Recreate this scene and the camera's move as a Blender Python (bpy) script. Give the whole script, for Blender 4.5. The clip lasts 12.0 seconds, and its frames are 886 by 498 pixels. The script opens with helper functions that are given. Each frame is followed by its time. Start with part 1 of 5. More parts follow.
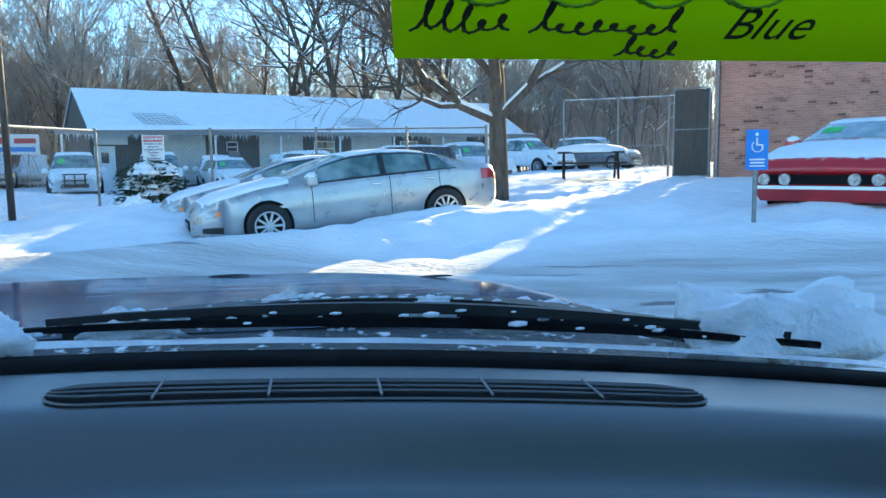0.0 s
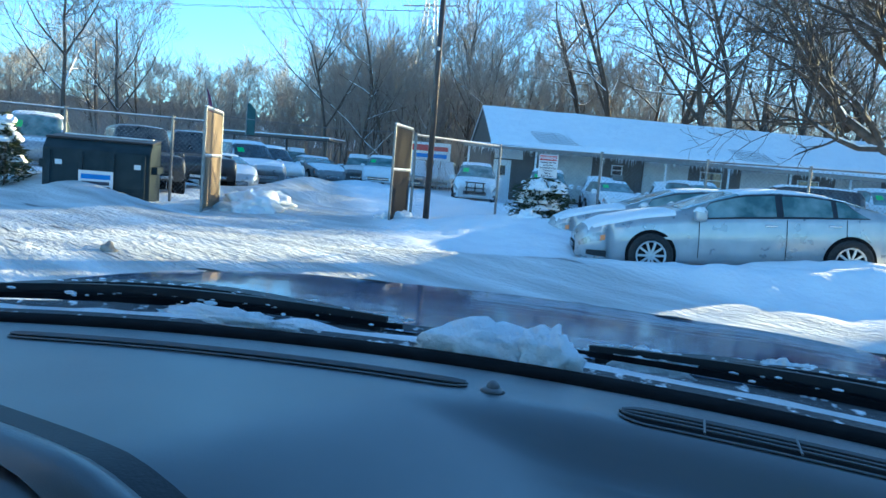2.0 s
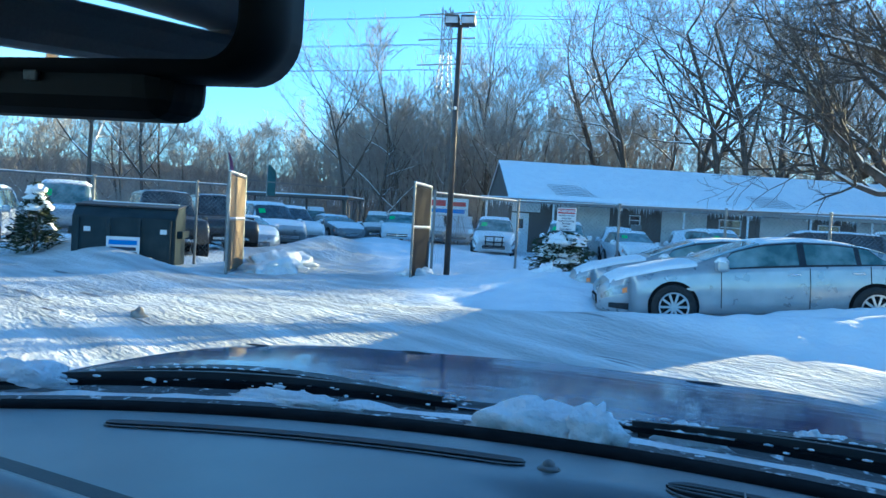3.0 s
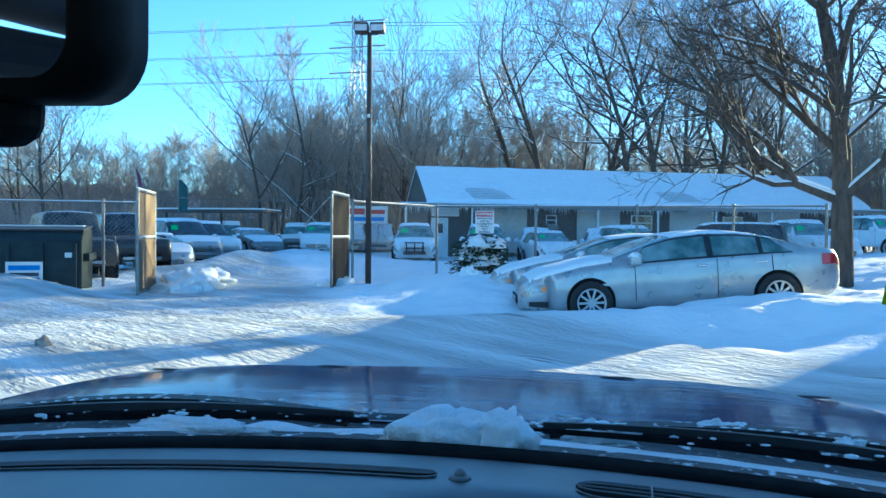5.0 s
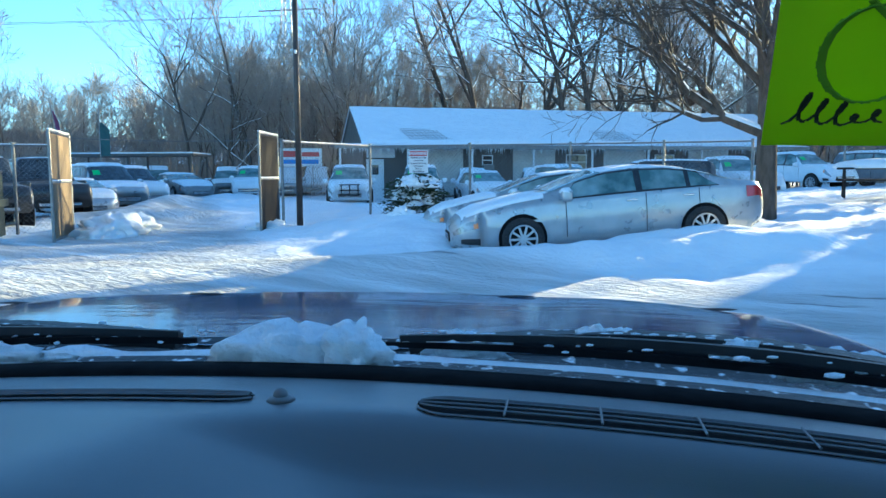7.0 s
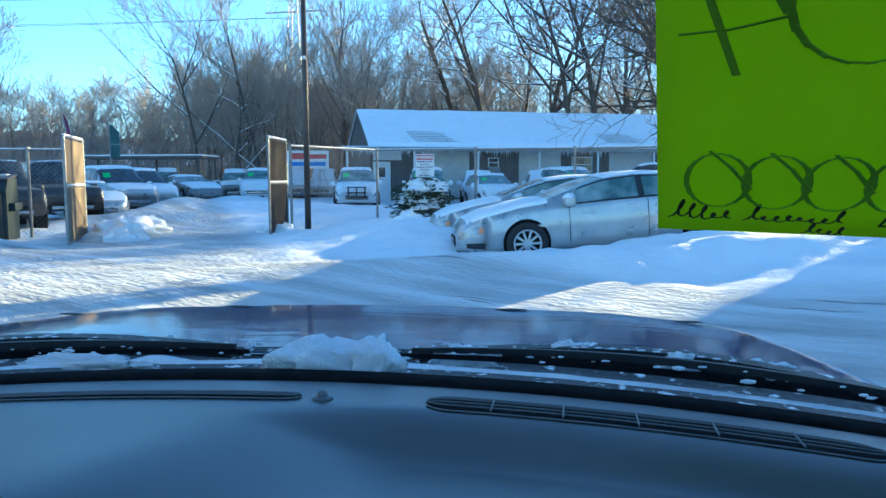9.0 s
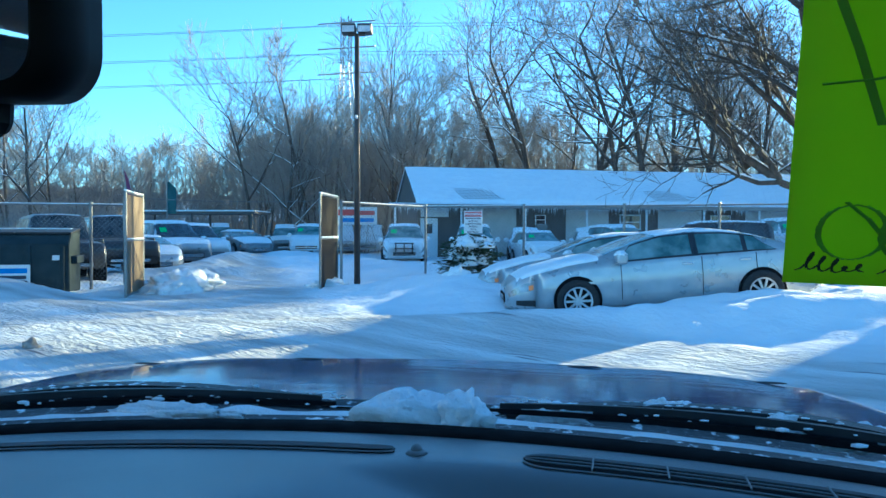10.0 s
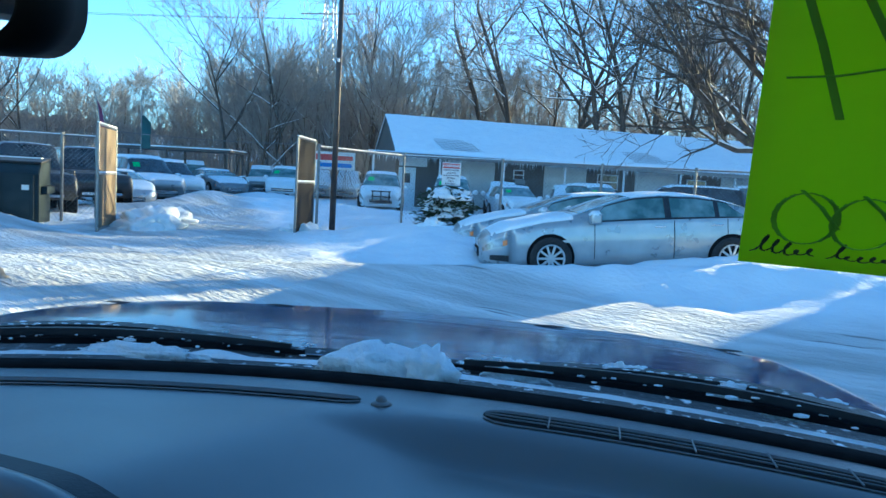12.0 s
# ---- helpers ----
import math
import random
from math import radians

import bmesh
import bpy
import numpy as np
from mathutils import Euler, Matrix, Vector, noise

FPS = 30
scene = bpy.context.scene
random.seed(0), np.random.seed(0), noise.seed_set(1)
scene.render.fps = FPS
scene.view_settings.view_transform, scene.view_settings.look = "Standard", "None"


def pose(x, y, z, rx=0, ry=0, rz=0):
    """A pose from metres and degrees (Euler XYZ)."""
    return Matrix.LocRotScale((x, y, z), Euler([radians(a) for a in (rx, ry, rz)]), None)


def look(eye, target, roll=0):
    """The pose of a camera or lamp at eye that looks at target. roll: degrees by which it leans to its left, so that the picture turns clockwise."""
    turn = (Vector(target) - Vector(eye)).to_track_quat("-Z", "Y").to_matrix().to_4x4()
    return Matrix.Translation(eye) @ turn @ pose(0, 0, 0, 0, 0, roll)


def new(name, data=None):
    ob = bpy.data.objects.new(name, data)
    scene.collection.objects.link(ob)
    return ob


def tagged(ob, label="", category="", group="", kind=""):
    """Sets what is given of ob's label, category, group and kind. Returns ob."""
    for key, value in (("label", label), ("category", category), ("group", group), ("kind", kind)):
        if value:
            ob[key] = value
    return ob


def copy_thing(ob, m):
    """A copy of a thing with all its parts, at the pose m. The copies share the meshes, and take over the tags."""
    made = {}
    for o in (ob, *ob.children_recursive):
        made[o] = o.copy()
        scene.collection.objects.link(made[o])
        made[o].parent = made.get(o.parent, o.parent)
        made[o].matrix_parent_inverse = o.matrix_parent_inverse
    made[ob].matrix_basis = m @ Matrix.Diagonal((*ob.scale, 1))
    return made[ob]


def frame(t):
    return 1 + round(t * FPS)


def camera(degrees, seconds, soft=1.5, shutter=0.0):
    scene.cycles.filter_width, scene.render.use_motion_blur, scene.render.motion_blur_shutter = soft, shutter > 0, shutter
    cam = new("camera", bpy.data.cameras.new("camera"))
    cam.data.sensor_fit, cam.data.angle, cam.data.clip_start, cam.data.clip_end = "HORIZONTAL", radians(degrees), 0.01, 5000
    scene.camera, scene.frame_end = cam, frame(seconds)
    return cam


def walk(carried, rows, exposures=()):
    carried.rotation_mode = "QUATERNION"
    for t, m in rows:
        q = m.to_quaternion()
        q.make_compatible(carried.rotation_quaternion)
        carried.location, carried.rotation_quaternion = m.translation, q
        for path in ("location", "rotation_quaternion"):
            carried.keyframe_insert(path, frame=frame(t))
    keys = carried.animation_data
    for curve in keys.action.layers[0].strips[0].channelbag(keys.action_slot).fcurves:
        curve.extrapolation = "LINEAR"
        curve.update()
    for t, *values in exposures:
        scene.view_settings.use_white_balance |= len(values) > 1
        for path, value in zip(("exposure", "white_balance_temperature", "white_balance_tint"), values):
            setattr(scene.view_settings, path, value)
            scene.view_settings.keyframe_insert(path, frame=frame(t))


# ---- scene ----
cam = camera(61.2, 12.0)
PATH = [
    (0, (0.343, 0.015, 1.175), (-0.049, 1.963, 0.941), -0.9),
    (0.5, (0.271, -0.032, 1.142), (-0.034, 1.932, 0.921), 2.1),
    (1, (0.284, -0.02, 1.131), (-0.259, 1.895, 0.944), -0.2),
    (1.5, (0.209, -0.135, 1.179), (-0.887, 1.522, 0.948), 4.6),
    (2, (0.249, -0.217, 1.233), (-1.004, 1.329, 1.028), 4.8),
    (2.5, (0.286, -0.324, 1.273), (-1.029, 1.18, 1.163), 3.0),
    (4.5, (0.2, -0.321, 1.298), (-1.023, 1.261, 1.29), 2.5),
    (5, (0.285, -0.296, 1.293), (-0.856, 1.347, 1.251), 0.5),
    (5.5, (0.344, -0.264, 1.232), (-0.763, 1.395, 1.087), -1.3),
    (6, (0.3, -0.151, 1.239), (-0.776, 1.522, 1.03), -1.1),
    (6.5, (0.296, -0.086, 1.22), (-0.692, 1.642, 1.028), -0.2),
    (8.5, (0.342, -0.185, 1.213), (-0.718, 1.499, 1.011), -1.2),
    (9, (0.42, -0.29, 1.286), (-0.594, 1.424, 1.095), -0.3),
    (9.5, (0.411, -0.315, 1.281), (-0.66, 1.371, 1.177), -0.8),
    (10, (0.36, -0.324, 1.28), (-0.76, 1.333, 1.24), 0.1),
    (10.5, (0.352, -0.332, 1.276), (-0.739, 1.343, 1.21), 2.0),
    (11, (0.36, -0.327, 1.284), (-0.713, 1.358, 1.178), 1.8),
    (11.5, (0.364, -0.332, 1.28), (-0.704, 1.353, 1.15), 2.8),
    (12, (0.375, -0.34, 1.294), (-0.683, 1.348, 1.124), 3.2),
]
walk(cam, [(t, look(eye, target, roll)) for t, eye, target, roll in PATH],
     [(0, 2.84, 6450, -5), (1.2, 2.80, 6350, -6), (1.9, 2.54, 5700, -9), (2.5, 2.36, 5350, -10), (4.5, 2.36, 5400, -10), (5.5, 2.32, 5100, -14), (6.2, 2.46, 5650, -9), (9.0, 2.52, 5700, -8), (9.8, 2.36, 5200, -14), (10.6, 2.34, 5150, -14), (12, 2.44, 5450, -10)])

# ---- world, sun, exposure ----
SUN_AZ, SUN_EL = 17.0, 12.0          # degrees right of +y, degrees up
world = bpy.data.worlds.new("world")
scene.world = world
world.use_nodes = True
wn = world.node_tree
sky = wn.nodes.new("ShaderNodeTexSky")
sky.sky_type = "NISHITA"
sky.sun_disc = False
sky.sun_elevation, sky.sun_rotation = radians(SUN_EL), radians(SUN_AZ)
sky.altitude, sky.air_density, sky.dust_density, sky.ozone_density = 2000, 1.0, 0.9, 3.5
wn.links.new(sky.outputs[0], wn.nodes["Background"].inputs[0])
wn.nodes["Background"].inputs[1].default_value = 0.09
sun = new("sun", bpy.data.lights.new("sun", "SUN"))
sun.data.energy, sun.data.angle, sun.data.color = 5.0, radians(0.5), (1.0, 0.72, 0.40)
sdir = Vector((math.sin(radians(SUN_AZ)) * math.cos(radians(SUN_EL)), math.cos(radians(SUN_AZ)) * math.cos(radians(SUN_EL)), math.sin(radians(SUN_EL))))
sun.matrix_world = look(sdir * 60, (0, 0, 0))


# ---- materials ----
def mat(name, c1, c2=None, scale=8.0, rough=0.6, metal=0.0, bump=0.0, bump_scale=None, coat=0.0, detail=6.0, spread=(0.35, 0.65), rough_var=0.0, stretch=None, rand=0.0, spec=0.5):
    """Principled surface: two colours mixed by noise, a second fine noise for grain and bump."""
    m = bpy.data.materials.new(name)
    m.use_nodes = True
    nt = m.node_tree
    b = nt.nodes["Principled BSDF"]
    b.inputs["Roughness"].default_value, b.inputs["Metallic"].default_value = rough, metal
    b.inputs["Coat Weight"].default_value = coat
    b.inputs["Specular IOR Level"].default_value = spec
    b.inputs["Coat Roughness"].default_value = 0.05
    c2 = c2 or tuple(v * 0.85 for v in c1)
    co = nt.nodes.new("ShaderNodeTexCoord")
    src = co.outputs["Object"]
    if stretch:
        mp = nt.nodes.new("ShaderNodeMapping")
        mp.inputs["Scale"].default_value = stretch
        nt.links.new(src, mp.inputs[0])
        src = mp.outputs[0]
    n = nt.nodes.new("ShaderNodeTexNoise")
    n.inputs["Scale"].default_value, n.inputs["Detail"].default_value = scale, detail
    nt.links.new(src, n.inputs["Vector"])
    r = nt.nodes.new("ShaderNodeValToRGB")
    r.color_ramp.elements[0].position, r.color_ramp.elements[1].position = spread
    r.color_ramp.elements[0].color, r.color_ramp.elements[1].color = (*c1, 1), (*c2, 1)
    nt.links.new(n.outputs["Fac"], r.inputs[0])
    out = r.outputs[0]
    if rand:
        oi = nt.nodes.new("ShaderNodeObjectInfo")
        hs = nt.nodes.new("ShaderNodeHueSaturation")
        ma = nt.nodes.new("ShaderNodeMapRange")
        ma.inputs["To Min"].default_value, ma.inputs["To Max"].default_value = 1 - rand, 1 + rand
        nt.links.new(oi.outputs["Random"], ma.inputs["Value"])
        nt.links.new(ma.outputs[0], hs.inputs["Value"])
        nt.links.new(out, hs.inputs["Color"])
        out = hs.outputs[0]
    nt.links.new(out, b.inputs["Base Color"])
    if rough_var:
        mr = nt.nodes.new("ShaderNodeMapRange")
        mr.inputs["To Min"].default_value, mr.inputs["To Max"].default_value = max(0.02, rough - rough_var), rough + rough_var
        nt.links.new(n.outputs["Fac"], mr.inputs["Value"])
        nt.links.new(mr.outputs[0], b.inputs["Roughness"])
    if bump:
        n2 = nt.nodes.new("ShaderNodeTexNoise")
        n2.inputs["Scale"].default_value, n2.inputs["Detail"].default_value = bump_scale or scale * 6, 5
        nt.links.new(src, n2.inputs["Vector"])
        bp = nt.nodes.new("ShaderNodeBump")
        bp.inputs["Strength"].default_value, bp.inputs["Distance"].default_value = bump, 0.02
        nt.links.new(n2.outputs["Fac"], bp.inputs["Height"])
        nt.links.new(bp.outputs[0], b.inputs["Normal"])
    return m


def snow_mix(m, amount, scale=14.0, edge=0.12):
    """Adds snow lying on faces that look upwards, broken up by noise."""
    nt = m.node_tree
    b = nt.nodes["Principled BSDF"]
    old = b.inputs["Base Color"].links[0].from_socket
    g = nt.nodes.new("ShaderNodeNewGeometry")
    s = nt.nodes.new("ShaderNodeSeparateXYZ")
    nt.links.new(g.outputs["Normal"], s.inputs[0])
    n = nt.nodes.new("ShaderNodeTexNoise")
    n.inputs["Scale"].default_value = scale
    nt.links.new(g.outputs["Position"], n.inputs["Vector"])
    a = nt.nodes.new("ShaderNodeMath")
    a.operation = "MULTIPLY_ADD"
    a.inputs[1].default_value = 0.7
    nt.links.new(n.outputs["Fac"], a.inputs[0])
    nt.links.new(s.outputs["Z"], a.inputs[2])
    r = nt.nodes.new("ShaderNodeMapRange")
    r.inputs["From Min"].default_value, r.inputs["From Max"].default_value = 1.35 - amount - edge, 1.35 - amount + edge
    nt.links.new(a.outputs[0], r.inputs["Value"])
    mx = nt.nodes.new("ShaderNodeMix")
    mx.data_type = "RGBA"
    nt.links.new(r.outputs[0], mx.inputs["Factor"])
    nt.links.new(old, mx.inputs["A"])
    mx.inputs["B"].default_value = (0.82, 0.85, 0.88, 1)
    nt.links.new(mx.outputs["Result"], b.inputs["Base Color"])
    return m


SNOW = mat("snow", (0.86, 0.88, 0.90), (0.78, 0.81, 0.85), 3.0, 0.75, bump=0.5, bump_scale=22)
SNOW_FINE = mat("snow_fine", (0.88, 0.89, 0.91), (0.80, 0.83, 0.86), 12.0, 0.75, bump=0.5, bump_scale=60)
SNOW_WET = mat("snow_wet", (0.86, 0.89, 0.92), (0.76, 0.80, 0.85), 18.0, 0.5, bump=0.5, bump_scale=70)
DASH = mat("dash_vinyl", (0.112, 0.122, 0.132), (0.095, 0.104, 0.113), 6.0, 0.30, bump=0.10, bump_scale=900, rough_var=0.05, spec=1.0)
DARK = mat("dark_plastic", (0.012, 0.012, 0.014), (0.02, 0.02, 0.022), 20.0, 0.5, bump=0.1, bump_scale=300)
BLACK = mat("black_rubber", (0.006, 0.006, 0.007), (0.012, 0.012, 0.013), 30.0, 0.8, spec=0.06)
COWL = snow_mix(mat("cowl_plastic", (0.012, 0.013, 0.015), (0.022, 0.022, 0.025), 20.0, 0.5, bump=0.2, bump_scale=90), -0.09, 45.0, 0.04)
VENTM = mat("vent_plastic", (0.17, 0.175, 0.185), (0.14, 0.145, 0.155), 30.0, 0.42)
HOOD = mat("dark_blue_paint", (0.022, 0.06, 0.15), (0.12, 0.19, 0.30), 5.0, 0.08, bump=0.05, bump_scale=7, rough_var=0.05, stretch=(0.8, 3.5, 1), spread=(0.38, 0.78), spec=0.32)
LINER = mat("headliner", (0.20, 0.19, 0.18), (0.17, 0.16, 0.15), 200.0, 0.9)
CARD = mat("green_card", (0.34, 0.62, 0.012), (0.31, 0.58, 0.01), 5.0, 0.6)
nt = CARD.node_tree
tl, mxs = nt.nodes.new("ShaderNodeBsdfTranslucent"), nt.nodes.new("ShaderNodeMixShader")
tl.inputs[0].default_value = (0.78, 0.90, 0.02, 1)
mxs.inputs[0].default_value = 0.58
nt.links.new(nt.nodes["Principled BSDF"].outputs[0], mxs.inputs[1])
nt.links.new(tl.outputs[0], mxs.inputs[2])
nt.links.new(mxs.outputs[0], nt.nodes["Material Output"].inputs[0])
INK = mat("black_marker", (0.012, 0.014, 0.012), None, 40.0, 0.6)
INK_GREEN = mat("soaked_marker", (0.14, 0.31, 0.01), (0.17, 0.36, 0.012), 12.0, 0.6)
SILVER = mat("silver_paint", (0.37, 0.385, 0.40), (0.46, 0.475, 0.49), 5.0, 0.3, metal=0.5, coat=0.6, rough_var=0.1)
WHITE = mat("white_paint", (0.80, 0.81, 0.82), (0.72, 0.74, 0.76), 4.0, 0.35, coat=0.5)
GREYP = mat("grey_paint", (0.16, 0.17, 0.18), (0.22, 0.23, 0.24), 4.0, 0.35, metal=0.4, coat=0.5)
BLACKP = mat("black_paint", (0.012, 0.013, 0.015), (0.025, 0.025, 0.028), 4.0, 0.3, coat=0.5)
RED = snow_mix(mat("red_paint", (0.50, 0.012, 0.02), (0.42, 0.01, 0.016), 4.0, 0.3, coat=0.7), 0.09, 9.0, 0.1)
for m_, amt in ((SILVER, 0.0), (WHITE, 0.22), (GREYP, 0.05), (BLACKP, -0.15)):
    snow_mix(m_, amt, 7.0, 0.2)
GLASS = mat("frosted_car_glass", (0.06, 0.12, 0.125), (0.24, 0.33, 0.34), 3.0, 0.15, coat=0.6, rough_var=0.12)
GLASS_D = mat("dark_car_glass", (0.015, 0.02, 0.024), (0.05, 0.06, 0.07), 4.0, 0.12, coat=0.6)
TYRE = mat("tyre_rubber", (0.012, 0.012, 0.013), (0.03, 0.03, 0.032), 30.0, 0.85)
RIM = mat("alloy", (0.55, 0.56, 0.58), (0.45, 0.46, 0.48), 20.0, 0.35, metal=0.7)
CHROME = mat("chrome", (0.7, 0.7, 0.72), None, 10.0, 0.15, metal=1.0)
LAMPC = mat("lamp_lens", (0.42, 0.43, 0.45), (0.16, 0.17, 0.18), 14.0, 0.12, coat=1.0)
LAMPR = mat("red_lens", (0.45, 0.01, 0.02), (0.3, 0.005, 0.012), 10.0, 0.15, coat=1.0)
AMBER = mat("amber_lens", (0.75, 0.22, 0.05), None, 10.0, 0.2)
GREENT = mat("green_price_tag", (0.10, 0.62, 0.16), (0.08, 0.5, 0.12), 10.0, 0.7)
BARK = snow_mix(mat("bark", (0.07, 0.057, 0.047), (0.13, 0.105, 0.088), 9.0, 0.9, bump=0.6, bump_scale=40, stretch=(1, 1, 0.3), spec=0.2), 0.10, 3.0, 0.1)
# woods twigs have distance haze mixed into their colour; the near tree's do not
HAZY_TWIG = mat("twigs", (0.22, 0.195, 0.175), (0.34, 0.30, 0.265), 1.5, 0.9)
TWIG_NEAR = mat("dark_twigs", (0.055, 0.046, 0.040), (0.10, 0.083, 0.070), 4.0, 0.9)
SIDING = mat("dark_siding", (0.085, 0.075, 0.068), (0.12, 0.105, 0.095), 3.0, 0.8, bump=0.2, bump_scale=30, stretch=(6, 6, 0.6))
PANELW = mat("pale_wall_panel", (0.56, 0.55, 0.52), (0.48, 0.47, 0.44), 3.0, 0.7, bump=0.1)
SHINGLE = mat("shingle", (0.10, 0.10, 0.105), (0.15, 0.15, 0.155), 12.0, 0.9, bump=0.5, bump_scale=60)
GALV = mat("galvanised", (0.17, 0.175, 0.18), (0.25, 0.255, 0.26), 12.0, 0.45, metal=0.6)
WIRE = mat("fence_wire", (0.16, 0.17, 0.18), (0.2, 0.21, 0.22), 12.0, 0.5, metal=0.5)
SLATT = mat("tan_slats", (0.25, 0.19, 0.13), (0.20, 0.15, 0.105), 6.0, 0.9, bump=0.15, stretch=(8, 8, 0.5), spec=0.08)
SLATG = mat("grey_slats", (0.075, 0.068, 0.062), (0.10, 0.09, 0.08), 6.0, 0.9, bump=0.15, stretch=(8, 8, 0.5), spec=0.08)
SLATD = mat("brown_slats", (0.032, 0.029, 0.028), (0.045, 0.04, 0.038), 6.0, 0.9, bump=0.15, stretch=(8, 8, 0.5), spec=0.08)
POLE = mat("brown_steel", (0.055, 0.042, 0.036), (0.085, 0.066, 0.056), 5.0, 0.55, metal=0.2)
DUMP = mat("dumpster_green_black", (0.018, 0.030, 0.036), (0.03, 0.045, 0.052), 4.0, 0.7, bump=0.1, spec=0.2)
SIGNW = mat("sign_white", (0.75, 0.76, 0.77), (0.68, 0.69, 0.7), 6.0, 0.5)
SIGNR = mat("sign_red", (0.55, 0.05, 0.05), None, 8.0, 0.5)
SIGNB = mat("sign_blue", (0.01, 0.20, 0.62), (0.01, 0.17, 0.54), 8.0, 0.4)
SIGNK = mat("sign_ink", (0.03, 0.035, 0.06), None, 8.0, 0.5)
LEAF = snow_mix(mat("evergreen", (0.020, 0.038, 0.018), (0.045, 0.065, 0.025), 20.0, 0.7), 0.02, 3.0, 0.12)
LENSW = mat("lamp_box_glass", (0.62, 0.63, 0.64), (0.5, 0.51, 0.52), 8.0, 0.3)
FAR = mat("far_woods", (0.12, 0.105, 0.10), (0.17, 0.145, 0.13), 0.25, 0.95, bump=0.6, bump_scale=3)
FLAGP = mat("pink_flag", (0.22, 0.05, 0.10), (0.16, 0.05, 0.12), 3.0, 0.7)
FLAGG = mat("teal_flag", (0.02, 0.07, 0.075), (0.03, 0.09, 0.09), 3.0, 0.7)


def pane_mat(name, tint, gloss):
    m = bpy.data.materials.new(name)
    m.use_nodes = True
    nt = m.node_tree
    nt.nodes.remove(nt.nodes["Principled BSDF"])
    tr, gl, mx = (nt.nodes.new(k) for k in ("ShaderNodeBsdfTransparent", "ShaderNodeBsdfGlossy", "ShaderNodeMixShader"))
    tr.inputs[0].default_value = (*tint, 1)
    gl.inputs["Roughness"].default_value = 0.02
    fr = nt.nodes.new("ShaderNodeFresnel")
    fr.inputs[0].default_value = gloss
    nt.links.new(fr.outputs[0], mx.inputs[0])
    nt.links.new(tr.outputs[0], mx.inputs[1])
    nt.links.new(gl.outputs[0], mx.inputs[2])
    nt.links.new(mx.outputs[0], nt.nodes["Material Output"].inputs[0])
    return m


PANE = pane_mat("windscreen_glass", (0.90, 0.95, 0.97), 1.22)
MIRROR = mat("mirror_glass", (0.75, 0.76, 0.78), None, 5.0, 0.02, metal=1.0)


# ---- mesh helpers ----
def part(name, bm, material, parent=None, label="", smooth=False):
    """Links a bmesh (or a (verts, faces) pair) as one mesh object, under a thing or part."""
    me = bpy.data.meshes.new(name)
    if isinstance(bm, tuple):
        me.from_pydata([tuple(v) for v in bm[0]], [], bm[1])
    else:
        bm.to_mesh(me)
        bm.free()
    me.materials.append(material)
    if smooth:
        me.polygons.foreach_set("use_smooth", [True] * len(me.polygons))
    ob = new(name, me)
    if parent:
        ob.parent = parent
    if label:
        tagged(ob, label)
    return ob


def thing(name, m, label, category, group="", kind=""):
    ob = new(name)
    ob.empty_display_size = 0.1
    ob.matrix_world = m
    return tagged(ob, label, category, group, kind)


def box(sx, sy, sz, at=(0, 0, 0), bevel=0.0, bm=None, rot=None, seg=2):
    """A box of that size whose middle is at `at`, with bevelled edges."""
    bm = bm or bmesh.new()
    m = Matrix.Translation(at) @ (rot or Matrix()) @ Matrix.Diagonal((sx, sy, sz, 1))
    r = bmesh.ops.create_cube(bm, size=1, matrix=m)
    if bevel:
        es = list({e for v in r["verts"] for e in v.link_edges})
        bmesh.ops.bevel(bm, geom=es, offset=bevel, segments=seg, affect="EDGES", profile=0.6)
    return bm


def rod(p, q, r, bm=None, seg=8, r2=None):
    bm = bm or bmesh.new()
    p, q = Vector(p), Vector(q)
    d = q - p
    m = Matrix.Translation((p + q) / 2) @ d.to_track_quat("Z", "Y").to_matrix().to_4x4()
    bmesh.ops.create_cone(bm, cap_ends=True, segments=seg, radius1=r, radius2=r if r2 is None else r2, depth=d.length, matrix=m)
    return bm


def grid(us, vs, fn, closed=False):
    """(verts, faces) of a sheet fn(u, v)."""
    V = [fn(u, v) for u in us for v in vs]
    n = len(vs)
    F = [(i * n + j, (i + 1) * n + j, (i + 1) * n + j + 1, i * n + j + 1) for i in range(len(us) - 1) for j in range(n - 1)]
    return V, F


def lin(a, b, n):
    return [a + (b - a) * i / (n - 1) for i in range(n)]


def sm(x, a, b):
    x = max(0.0, min(1.0, (x - a) / (b - a)))
    return x * x * (3 - 2 * x)


def lump(sx, sy, sz, seed=0, sub=3, rough=0.25, freq=1.6):
    """A heap of snow: a domed, uneven blob that stands on z = 0."""
    bm = bmesh.new()
    bmesh.ops.create_icosphere(bm, subdivisions=sub, radius=1)
    for v in bm.verts:
        k = 1 + rough * noise.fractal(v.co * freq + Vector((seed * 7.1, seed, 0)), 0.8, 2.2, 4)
        v.co = Vector((v.co.x * sx * k, v.co.y * sy * k, max(-0.15, v.co.z) * sz * k))
    return bm


def interp(x, pts):
    if x <= pts[0][0]:
        return pts[0][1]
    for (a, va), (b, vb) in zip(pts, pts[1:]):
        if x <= b:
            k = (x - a) / (b - a)
            return va + (vb - va) * k
    return pts[-1][1]


